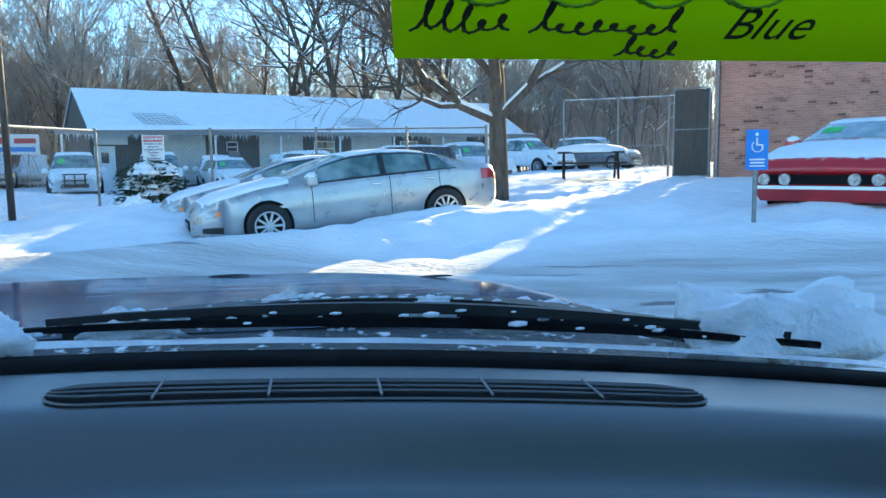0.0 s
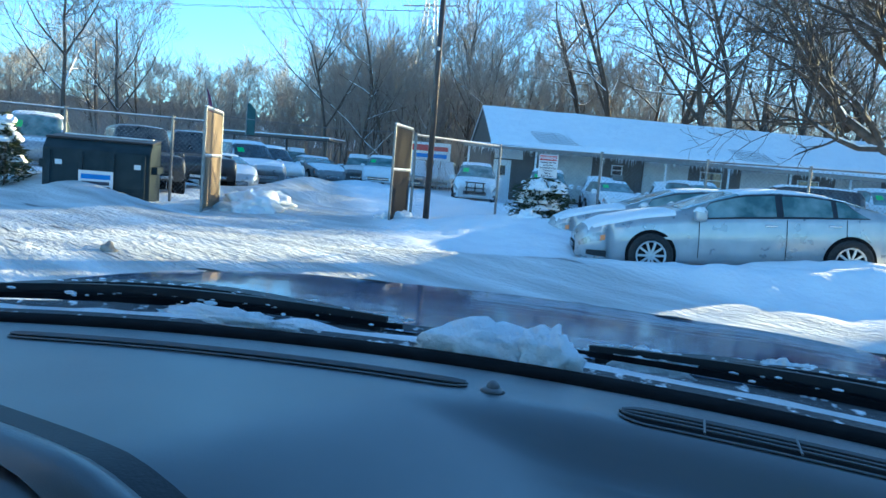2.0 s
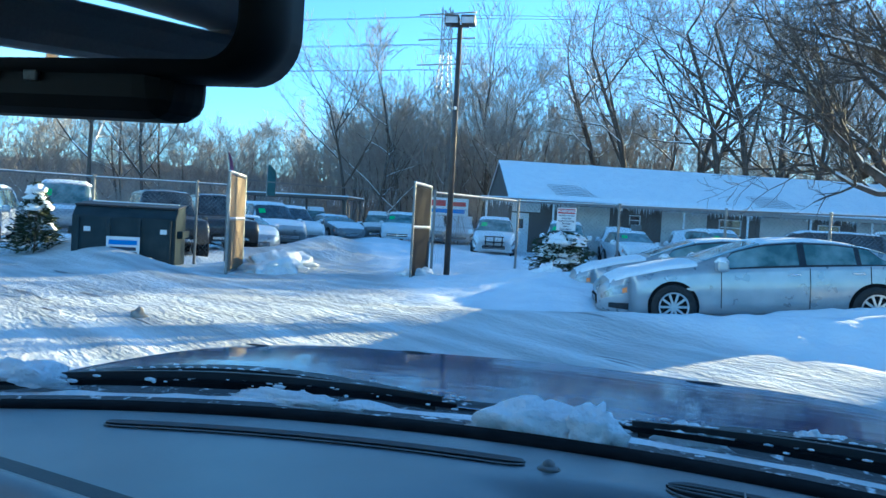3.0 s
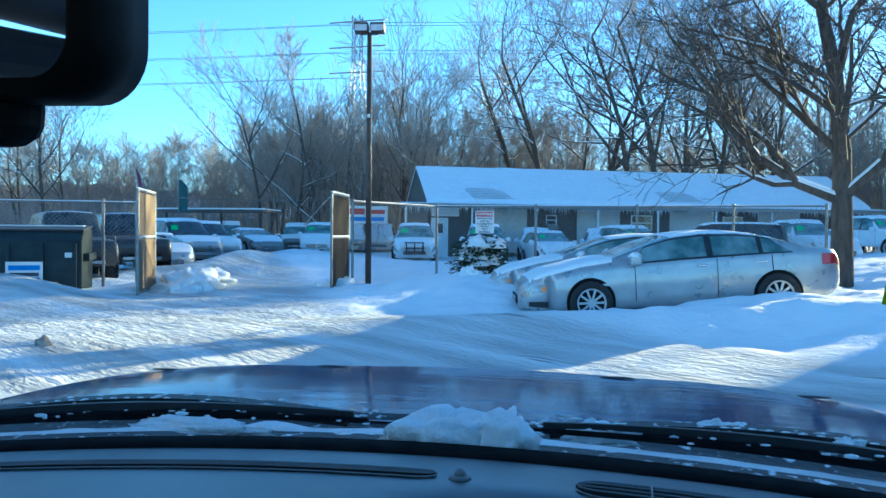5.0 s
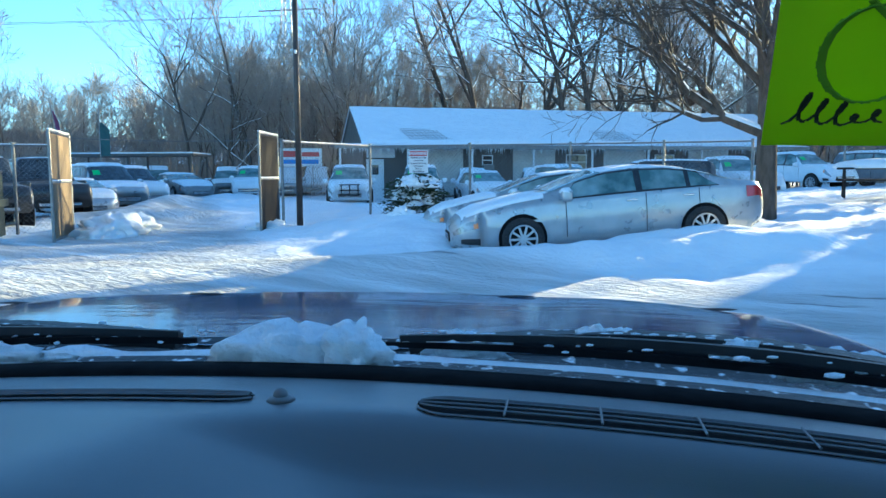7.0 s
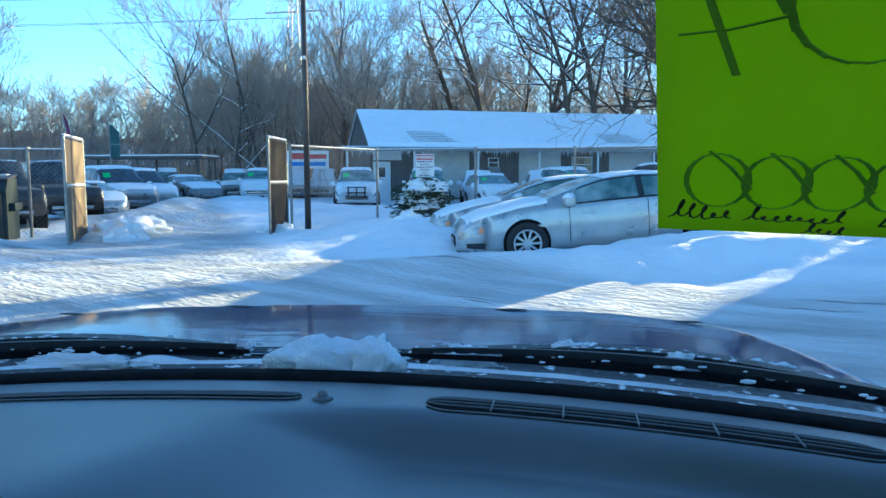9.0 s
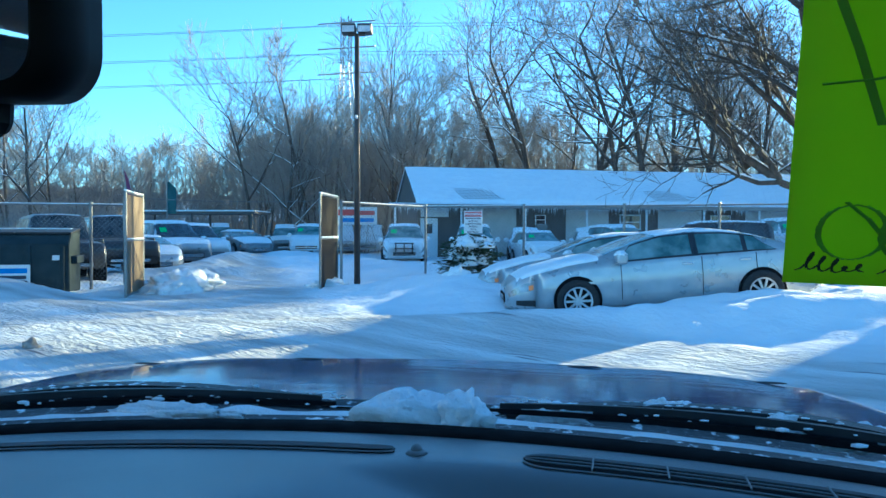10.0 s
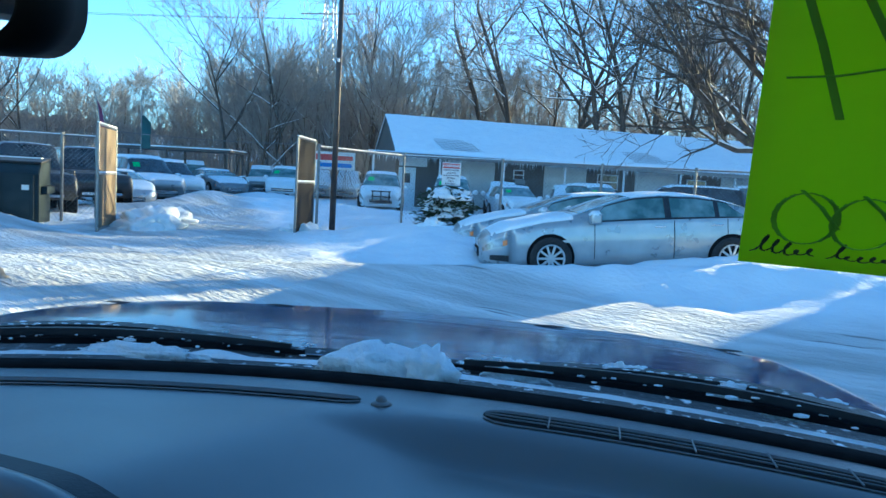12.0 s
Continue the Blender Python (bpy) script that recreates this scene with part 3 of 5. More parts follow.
    stroke(ring(0.195, 0.258, 0.073, 0.056), 0.0065, INK_GREEN)
    stroke([(0.163, 0.316), (0.21, 0.279)], 0.007, INK_GREEN)
    for i in range(4):
        stroke(ring(0.070 + 0.066 * i, 0.073, 0.036, 0.034), 0.0048, INK_GREEN)
        stroke([(0.062 + 0.066 * i, 0.108), (0.085 + 0.066 * i, 0.090), (0.106 + 0.066 * i, 0.066)], 0.0048, INK_GREEN)

    def scribble(x, y, w, hgt, waves, seed):
        """A running pen shape that reads as no word: a slanted line of uneven loops."""
        rng = random.Random(seed)
        tops = [rng.choice((0.25, 0.4, 0.5, 0.45, 1.0)) for _ in range(waves + 1)]
        tops[0] = 1.25
        n, out = waves * 10, []
        for i in range(n + 1):
            u = i / 10
            k = tops[min(waves, int(u))]
            lift = hgt * k * (0.5 - 0.5 * math.cos(6.283 * u))
            out.append((x + w * i / n + 0.30 * w / waves * math.sin(6.283 * u) + 0.45 * lift, y + lift + 0.0015 * math.sin(u * 1.7)))
        return out
    for x, w, wv, hh, sd in ((0.014, 0.074, 5, 0.018, 3), (0.106, 0.110, 8, 0.016, 6), (0.386, 0.12, 6, 0.018, 8)):
        stroke(scribble(x, 0.022, w, hh, wv, sd), 0.0023, INK)
    stroke(scribble(0.176, 0.006, 0.045, 0.010, 4, 5), 0.0022, INK)
    wd = text_mesh("Blue", 0.030, Matrix(), INK, None, 0.0)
    nrm = RIGHT.cross(UP).normalized()
    for v in wd.data.vertices:
        v.co = TRUCK @ (on_card(0.210 + v.co.x * 0.9 + 0.3 * v.co.y, 0.026 + v.co.y) + nrm * 0.0015)
    wd.parent = c


build_truck()


# ---- vehicles ----
def shape(top, belt, wid, bot, roof_w=0.74):
    """Surface of a car body: fn(x, k, side, out) with k from the middle of the floor (0) to the middle of the roof (1)."""
    def fn(x, k, side=1, out=0.0):
        tz, bz, w, lo = interp(x, top), interp(x, belt), interp(x, wid), interp(x, bot)
        tz = max(tz, bz + 0.005)
        up = min(1.0, (tz - bz) / 0.42)
        wt = w * (0.93 - (0.93 - roof_w) * up)
        ring = ((0, 0, lo), (0.12, w * 0.9, lo), (0.2, w * 0.975, lo + 0.1), (0.42, w, lo + 0.62 * (bz - lo)), (0.6, w * 0.965, bz), (0.8, wt, bz + (tz - bz) * 0.9), (0.87, wt * 0.86, bz + (tz - bz) * 0.985), (1, 0, tz + 0.012))
        y, z = interp(k, [(a, b) for a, b, c in ring]), interp(k, [(a, c) for a, b, c in ring])
        ny, nz = (1.0, 0.0) if k < 0.62 else ((0.85, 0.4) if k < 0.82 else (0.25, 0.97))
        return (x, side * (y + out * ny), z + out * nz)
    return fn


SEDAN = dict(
    top=((-2.40, 0.86), (-2.34, 0.96), (-2.1, 1.0), (-1.85, 1.03), (-1.3, 1.21), (-0.85, 1.285), (-0.35, 1.305), (0.1, 1.275), (0.45, 1.18), (0.98, 1.0), (1.1, 0.97), (1.5, 0.91), (2.0, 0.81), (2.3, 0.69), (2.44, 0.56)),
    belt=((-2.40, 0.80), (-2.3, 0.90), (-1.7, 0.94), (-0.8, 0.91), (0.8, 0.86), (1.5, 0.80), (2.2, 0.63), (2.44, 0.47)),
    wid=((-2.40, 0.70), (-2.25, 0.82), (-1.9, 0.90), (-1.0, 0.915), (1.2, 0.915), (1.9, 0.88), (2.25, 0.76), (2.44, 0.52)),
    bot=((-2.40, 0.36), (-2.1, 0.24), (2.0, 0.20), (2.44, 0.24)), ax=1.388, r=0.325, front=2.44, rear=-2.40,
    side_glass=((-1.62, -1.20), (-1.13, -0.46), (-0.36, 0.80)), shield=(0.14, 0.96), back=(-1.82, -1.12), seams=(0.72, -0.50, -1.32), handles=(-0.28, -1.15))
SUV = dict(
    top=((-2.45, 1.0), (-2.4, 1.5), (-2.2, 1.74), (-1.2, 1.80), (0.0, 1.78), (0.25, 1.73), (1.0, 1.16), (1.15, 1.12), (2.0, 1.04), (2.3, 0.92), (2.4, 0.7)),
    belt=((-2.45, 0.9), (-2.3, 1.10), (0.9, 1.02), (2.0, 0.95), (2.4, 0.6)),
    wid=((-2.45, 0.84), (-2.2, 0.94), (1.5, 0.96), (2.1, 0.90), (2.4, 0.72)),
    bot=((-2.45, 0.42), (-2.1, 0.3), (2.1, 0.28), (2.4, 0.34)), ax=1.43, r=0.38, front=2.4, rear=-2.45,
    side_glass=((-2.1, -1.25), (-1.15, -0.3), (-0.2, 0.68)), shield=(0.3, 0.98), back=(-2.43, -2.25), seams=(0.8, -0.25, -1.2), handles=(-0.05, -1.0))
PICKUP = dict(
    top=((-2.9, 1.2), (-2.85, 1.27), (-0.95, 1.28), (-0.92, 1.70), (-0.8, 1.83), (0.3, 1.86), (0.55, 1.80), (1.2, 1.26), (1.3, 1.23), (2.5, 1.16), (2.75, 1.05), (2.85, 0.8)),
    belt=((-2.9, 1.18), (-0.9, 1.24), (1.2, 1.16), (2.5, 1.08), (2.85, 0.7)),
    wid=((-2.9, 0.95), (2.2, 0.98), (2.6, 0.95), (2.85, 0.86)),
    bot=((-2.9, 0.5), (2.5, 0.42), (2.85, 0.45)), ax=1.8, r=0.40, front=2.85, rear=-2.9,
    side_glass=((-0.75, 0.08), (0.18, 0.92)), shield=(0.58, 1.18), back=(-0.95, -0.93), seams=(1.05, 0.13, -0.85), handles=(0.3, -0.6))
VAN = dict(SUV, top=((-2.45, 1.2), (-2.4, 1.6), (-2.2, 1.80), (-1.2, 1.84), (0.2, 1.82), (0.6, 1.72), (1.45, 1.16), (1.6, 1.10), (2.2, 0.98), (2.4, 0.7)), shield=(0.65, 1.42), side_glass=((-2.2, -1.2), (-1.1, -0.1), (0.0, 1.0)))
HATCH = dict(SUV,
    top=((-2.0, 0.9), (-1.95, 1.25), (-1.7, 1.45), (-0.8, 1.52), (0.0, 1.50), (0.25, 1.46), (0.95, 1.06), (1.1, 1.02), (1.8, 0.92), (2.05, 0.8), (2.15, 0.6)),
    belt=((-2.0, 0.8), (-1.8, 0.98), (0.9, 0.92), (1.8, 0.84), (2.15, 0.5)),
    wid=((-2.0, 0.76), (-1.7, 0.86), (1.3, 0.88), (1.8, 0.82), (2.15, 0.66)),
    bot=((-2.0, 0.36), (-1.7, 0.24), (1.8, 0.22), (2.15, 0.28)), ax=1.28, r=0.32, front=2.15, rear=-2.0,
    side_glass=((-1.6, -0.75), (-0.65, 0.55)), shield=(0.28, 0.94), back=(-1.93, -1.68), seams=(0.65, -0.7), handles=(-0.4,))
JEEP = dict(SUV,
    top=((-2.1, 1.0), (-2.08, 1.70), (-2.0, 1.83), (0.0, 1.86), (0.30, 1.82), (0.62, 1.22), (0.7, 1.19), (1.85, 1.12), (1.95, 1.0), (2.0, 0.7)),
    belt=((-2.1, 1.08), (1.9, 1.05), (2.0, 0.65)), wid=((-2.1, 0.84), (1.8, 0.84), (2.0, 0.78)), bot=((-2.1, 0.5), (2.0, 0.5)), ax=1.25, r=0.42, front=2.0, rear=-2.1,
    side_glass=((-1.95, -1.15), (-1.05, -0.3), (-0.2, 0.38)), shield=(0.32, 0.60), back=(-2.09, -2.02), seams=(0.5, -0.25, -1.1), handles=(-0.05, -0.9))
COUPE = dict(SEDAN,
    top=((-2.35, 0.95), (-2.25, 1.10), (-1.7, 1.14), (-0.9, 1.36), (-0.3, 1.40), (0.1, 1.36), (0.75, 1.08), (0.9, 1.04), (1.6, 0.97), (2.05, 0.88), (2.25, 0.80), (2.34, 0.70), (2.38, 0.62)),
    belt=((-2.35, 0.85), (-2.2, 1.0), (0.7, 0.95), (1.6, 0.88), (2.1, 0.76), (2.38, 0.60)),
    wid=((-2.35, 0.78), (-2.1, 0.90), (1.8, 0.93), (2.1, 0.93), (2.28, 0.91), (2.38, 0.86)), front=2.38, rear=-2.35,
    side_glass=((-1.3, -0.75), (-0.6, 0.55)), shield=(0.12, 0.74), back=(-1.65, -0.98), seams=(0.62, -0.68), handles=(-0.5,))


def wheel_meshes(r):
    """Tyre, rim disc with ten spokes, lying in the x-z plane, outer side at +y."""
    prof = ((0.62, -0.1), (0.9, -0.105), (0.985, -0.085), (1, -0.05), (1, 0.05), (0.985, 0.085), (0.9, 0.105), (0.68, 0.10), (0.66, 0.07))
    n = 28
    V = [(r * p * math.cos(6.2832 * i / n), q, r * p * math.sin(6.2832 * i / n)) for i in range(n) for p, q in prof]
    k = len(prof)
    F = [(i * k + j, i * k + j + 1, (i + 1) % n * k + j + 1, (i + 1) % n * k + j) for i in range(n) for j in range(k - 1)]
    bm = bmesh.new()
    for i in range(10):
        a = 6.2832 * i / 10
        d = Vector((math.cos(a), 0, math.sin(a)))
        box(r * 0.60, 0.02, r * 0.10, d * r * 0.34 + Vector((0, 0.078 - 0.0, 0)), 0, bm, Matrix.Rotation(-a, 4, "Y"))
    bmesh.ops.create_cone(bm, cap_ends=True, segments=16, radius1=r * 0.16, radius2=r * 0.12, depth=0.03, matrix=pose(0, 0.085, 0, 90))
    prof2 = ((0.6, 0.06), (0.6, 0.095), (0.67, 0.1), (0.67, 0.06))
    vs = [[bm.verts.new((r * p * math.cos(6.2832 * i / n), q, r * p * math.sin(6.2832 * i / n))) for p, q in prof2] for i in range(n)]
    for i in range(n):
        for j in range(3):
            bm.faces.new((vs[i][j], vs[i][j + 1], vs[(i + 1) % n][j + 1], vs[(i + 1) % n][j]))
    return (V, F), bm


def car(name, spec, paint, m, label, category="car", group="", glass=GLASS, grille="bars", snow=0.05, tag=True, lens=LAMPC, plow=False, covered=False):
    """A parked car: x ahead, y to its left, standing on z = 0."""
    t = thing(name, m, label, category, group)
    fn = shape(spec["top"], spec["belt"], spec["wid"], spec["bot"])
    f, b, ax, r = spec["front"], spec["rear"], spec["ax"], spec["r"]
    xs = sorted(set([b + (f - b) * i / 44 for i in range(45)] + [x for x, z in spec["top"]]))
    ks = [0, 0.12, 0.16, 0.2, 0.27, 0.35, 0.42, 0.5, 0.56, 0.6, 0.66, 0.73, 0.8, 0.835, 0.87, 0.93, 1]
    V, F = grid(xs, ks + [2 - k for k in ks[-2::-1]], lambda x, k: fn(x, k if k <= 1 else 2 - k, 1 if k <= 1 else -1))
    n = len(ks) * 2 - 1
    F += [tuple(range(n)), tuple((len(xs) - 1) * n + j for j in range(n))[::-1]]
    body = part("body", (V, F), paint, t, smooth=True)

    def patch(nm, x0, x1, k0, k1, mt, side=1, out=0.006, nx=6, nk=4, parent=t, label="", slant=0.0):
        V, F = grid(lin(x0, x1, nx), lin(k0, k1, nk), lambda x, k: fn(x + slant * (k - k0), k, side, out))
        return part(nm, (V, F), mt, parent, label, True)

    def across(nm, x0, x1, k0, mt, out, parent=t, label="", nx=8, wave=0.0):
        ks2 = lin(k0, 2 - k0, 15)
        def pt(x, k):
            e = min((x - x0) / (x1 - x0), 1 - (x - x0) / (x1 - x0), (1 - abs(k - 1) / (1 - k0)) * 0.5)
            o = out * (sm(e, -0.02, 0.12) if wave else 1.0) * (1 + wave * noise.noise((x * 3, k * 4, len(nm) + x0)))
            return fn(x, k if k <= 1 else 2 - k, 1 if k <= 1 else -1, o)
        V, F = grid(lin(x0, x1, nx), ks2, pt)
        return part(nm, (V, F), mt, parent, label, True)
    for side in (1, -1):
        g0, g1 = spec["side_glass"][0][0] - 0.03, spec["side_glass"][-1][1] + 0.02
        V, F = grid(lin(g0, g1, 24), lin(0.61, 0.80, 6), lambda x, k: fn(x - 0.27 * sm(x, g1 - 0.5, g1) * (k - 0.61) / 0.19 + 0.32 * (1 - sm(x, g0, g0 + 0.4)) * (k - 0.61) / 0.19, k, side, 0.0035))
        part("window_trim", (V, F), BLACKP, t, "black window surround", True)
        for i, (x0, x1) in enumerate(spec["side_glass"]):
            V, F = grid(lin(x0, x1, 9), lin(0.625, 0.785, 5), lambda x, k: fn(x - (0.45 * sm(x, x1 - 0.5, x1) * (k - 0.625) / 0.16 * (0.55 if i == len(spec["side_glass"]) - 1 else 0.0)) + (0.30 * (1 - sm(x, x0, x0 + 0.4)) * (k - 0.625) / 0.16 if i == 0 else 0), k, side, 0.007))
            part("side_window", (V, F), glass, t, "frosted side window", True)
        for x in spec["seams"]:
            patch("door_seam", x - 0.006, x + 0.006, 0.2, 0.6, BLACK, side, 0.003, 2, 8)
        for x in spec["handles"]:
            h = box(0.17, 0.03, 0.03, fn(x, 0.54, side, 0.015), 0.01)
            part("door_handle", h, paint if spec is not SEDAN else CHROME, t)
        mx = spec["shield"][1] - 0.22
        p = Vector(fn(mx, 0.60, side, 0.13))
        bm = box(0.16, 0.24, 0.165, p + Vector((0, 0, 0.07)), 0.05, None, None, 3)
        box(0.05, 0.14, 0.03, p + Vector((0, -0.1 * side, 0.0)), 0, bm)
        wm = part("wing_mirror", bm, paint, t, smooth=False)
        if snow:
            part("mirror_snow", lump(0.09, 0.12, 0.07, int(40 + 10 * mx + side), 2, 0.35), SNOW_FINE, wm, "pad of snow on the mirror", True).location = p + Vector((0, 0, 0.13))
        patch("headlight", f - 0.36, f - 0.03, 0.44, 0.58, lens, side, 0.010, 6, 4, body)
        patch("fog_lamp_slot", f - 0.42, f - 0.14, 0.17, 0.27, DARK, side, 0.012, 4, 3, body)
        patch("indicator", f - 0.40, f - 0.33, 0.45, 0.53, AMBER, side, 0.012, 3, 3, body)
        patch("tail_light", b + 0.03, b + 0.33, 0.48, 0.6, LAMPR, side, 0.010, 6, 4, body)
        for x in (ax, -ax):
            bm = bmesh.new()
            w = interp(x, spec["wid"])
            bmesh.ops.create_cone(bm, cap_ends=True, segments=28, radius1=r * 1.12, radius2=r * 1.12, depth=0.24, matrix=pose(x, side * (w - 0.113), r * 1.03, 90))
            part("wheel_arch", bm, BLACK, t)
            (V, F), rim = wheel_meshes(r)
            wh = part("wheel", (V, F), TYRE, t, "snow-dusted tyre", True)
            wh.location = (x, side * (w - 0.058), r)
            if side < 0:
                wh.rotation_euler = (0, 0, math.pi)
            part("rim", rim, RIM, wh, "ten-spoke wheel cover")
    across("windscreen", *spec["shield"], 0.80, glass, 0.007, label="frosted windscreen")
    across("rear_window", *spec["back"], 0.80, glass, 0.007)
    # front: grille, bumper slot, plate
    zf, zb = interp(f, spec["belt"]), interp(f, spec["bot"])
    w = interp(f, spec["wid"])
    gw, gh, gz = (1.82, 0.36, 0.80) if grille == "lamps" else (1.35, 0.62, 0.62)
    g = part("grille", box(0.06, w * gw, (zf - zb) * gh, (f - 0.005, 0, zb + (zf - zb) * gz), 0.015), BLACK, t)
    if grille == "cross":
        part("grille_bar", box(0.03, w * 1.35, 0.05, (f + 0.03, 0, zb + (zf - zb) * 0.62), 0.01), CHROME, g)
        part("grille_bar", box(0.03, 0.06, (zf - zb) * 0.6, (f + 0.03, 0, zb + (zf - zb) * 0.62), 0.01), CHROME, g)
    elif grille == "lamps":
        for y in (-0.72, -0.44, 0.44, 0.72):
            bm = bmesh.new()
            bmesh.ops.create_cone(bm, cap_ends=True, segments=18, radius1=0.085, radius2=0.075, depth=0.04, matrix=pose(f + 0.03, y, zb + (zf - zb) * 0.80, 0, 90, 0))
            part("round_lamp", bm, LAMPC, g, "round lamp in the grille")
        part("bumper_snow", box(0.10, w * 1.9, 0.05, (f - 0.01, 0, zb + (zf - zb) * 0.50), 0.02), SNOW_FINE, t)
    else:
        for i in range(3):
            part("grille_bar", box(0.03, w * 1.3, 0.02, (f + 0.022, 0, zb + (zf - zb) * (0.45 + 0.17 * i)), 0.006), CHROME, g)
    if plow:
        bar = part("push_bar", box(0.05, 0.06, 0.5, (f + 0.14, 0.35, 0.72), 0.015), BLACK, t, "black push bar")
        for y in (-0.35, 0.0):
            part("bar_post", box(0.05, 0.05, 0.5, (f + 0.14, y, 0.72), 0.015), BLACK, bar)
        for z in (0.52, 0.72, 0.95):
            part("bar_rail", box(0.04, 0.86, 0.05, (f + 0.15, 0, z), 0.015), BLACK, bar)
    if snow:
        cs = spec["shield"]
        across("roof_snow", spec["back"][1] - 0.1, cs[0] + 0.05, 0.83, SNOW_FINE, snow, t, "layer of snow on the roof", 14, 0.5)
        across("hood_snow", cs[1] + 0.08, f - 0.16, 0.72, SNOW_FINE, snow * 0.8, t, "layer of snow on the hood", 14, 0.7)
    if covered:
        across("screen_snow", cs[0], cs[1], 0.79, SNOW_FINE, 0.035, t, "snow over the windscreen", 10, 0.5)
    if tag:
        s0, s1 = spec["shield"]
        V, F = grid(lin(s0 + 0.28 * (s1 - s0), s0 + 0.62 * (s1 - s0), 3), lin(0.875, 0.93, 3), lambda x, k: fn(x, k, -1, 0.012))
        part("price_tag", (V, F), GREENT, t, "green price tag on the glass")
    return t


def at_ground(x, y, heading, dz=0.0):
    """Pose of a car whose nose points `heading` degrees from +x."""
    return pose(x, y, ground_z(x, y) + dz, 0, 0, heading)


# the two sedans by the tree
FR, RE = Vector((-4.27, 10.20)), Vector((-1.98, 11.74))
dirv = (FR - RE).normalized()
away = Vector((dirv.y, -dirv.x))
if away.y < 0:
    away = -away
mid = (FR + RE) / 2 + away * 0.83
HEAD = math.degrees(math.atan2(dirv.y, dirv.x))
PITCH = math.degrees(math.atan2(0.428 - 0.277, 2.76))
alt = car("sedan", SEDAN, SILVER, pose(mid.x, mid.y, 0.025, 0, PITCH, HEAD), "silver four-door sedan dusted with snow, parked in a snowbank", "car", "parked cars", snow=0.025, tag=False)
m2 = mid + away * 2.75 + dirv * 0.33
car("sedan", SEDAN, SILVER, pose(m2.x, m2.y, -0.03, 0, PITCH, HEAD), "pale silver sedan with iced windows beside its twin", "car", "parked cars", snow=0.02, tag=False)

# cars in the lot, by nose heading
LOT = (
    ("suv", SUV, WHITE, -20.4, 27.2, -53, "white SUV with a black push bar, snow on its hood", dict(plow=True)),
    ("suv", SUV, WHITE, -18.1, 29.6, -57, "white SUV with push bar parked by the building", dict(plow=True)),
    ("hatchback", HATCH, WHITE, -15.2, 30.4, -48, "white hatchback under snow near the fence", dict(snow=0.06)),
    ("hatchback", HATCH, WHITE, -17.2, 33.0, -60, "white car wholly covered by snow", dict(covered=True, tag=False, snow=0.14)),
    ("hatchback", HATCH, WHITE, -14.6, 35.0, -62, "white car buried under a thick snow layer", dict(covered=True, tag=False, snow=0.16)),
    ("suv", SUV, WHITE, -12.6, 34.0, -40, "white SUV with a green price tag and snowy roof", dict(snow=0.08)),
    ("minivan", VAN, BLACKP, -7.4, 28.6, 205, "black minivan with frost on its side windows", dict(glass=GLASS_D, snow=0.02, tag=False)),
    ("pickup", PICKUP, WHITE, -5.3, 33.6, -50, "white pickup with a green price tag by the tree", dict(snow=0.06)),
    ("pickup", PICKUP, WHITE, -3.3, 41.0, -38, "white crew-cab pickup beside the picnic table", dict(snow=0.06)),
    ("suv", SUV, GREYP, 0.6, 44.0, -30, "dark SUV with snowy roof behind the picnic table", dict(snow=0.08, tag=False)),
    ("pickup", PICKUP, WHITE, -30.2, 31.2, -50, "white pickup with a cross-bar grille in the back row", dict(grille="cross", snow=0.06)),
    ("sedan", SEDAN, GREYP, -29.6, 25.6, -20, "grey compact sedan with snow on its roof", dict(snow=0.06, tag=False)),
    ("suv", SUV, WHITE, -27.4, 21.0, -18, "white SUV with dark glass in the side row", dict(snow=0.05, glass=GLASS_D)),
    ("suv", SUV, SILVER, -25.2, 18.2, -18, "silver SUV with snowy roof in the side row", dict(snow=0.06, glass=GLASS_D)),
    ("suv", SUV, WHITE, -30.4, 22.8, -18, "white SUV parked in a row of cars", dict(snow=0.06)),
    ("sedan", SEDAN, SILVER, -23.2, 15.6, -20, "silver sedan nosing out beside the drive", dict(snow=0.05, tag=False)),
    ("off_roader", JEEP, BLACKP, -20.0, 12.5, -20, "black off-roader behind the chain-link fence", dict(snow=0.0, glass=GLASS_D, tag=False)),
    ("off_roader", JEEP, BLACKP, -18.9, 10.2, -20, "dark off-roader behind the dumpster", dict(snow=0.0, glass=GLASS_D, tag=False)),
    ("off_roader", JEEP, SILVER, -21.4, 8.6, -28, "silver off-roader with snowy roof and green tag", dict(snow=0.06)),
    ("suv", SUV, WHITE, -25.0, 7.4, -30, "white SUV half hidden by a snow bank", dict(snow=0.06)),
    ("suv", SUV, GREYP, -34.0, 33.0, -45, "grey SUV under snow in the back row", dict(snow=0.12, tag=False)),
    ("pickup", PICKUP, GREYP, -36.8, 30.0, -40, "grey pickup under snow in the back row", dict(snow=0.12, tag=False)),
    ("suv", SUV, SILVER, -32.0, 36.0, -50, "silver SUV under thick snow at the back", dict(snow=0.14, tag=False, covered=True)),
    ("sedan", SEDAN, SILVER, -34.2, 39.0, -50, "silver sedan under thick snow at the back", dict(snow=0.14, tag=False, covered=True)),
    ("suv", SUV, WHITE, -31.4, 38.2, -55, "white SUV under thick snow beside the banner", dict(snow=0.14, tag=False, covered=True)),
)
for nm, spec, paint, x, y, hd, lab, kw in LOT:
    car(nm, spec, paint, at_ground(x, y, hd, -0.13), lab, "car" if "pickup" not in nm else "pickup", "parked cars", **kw)
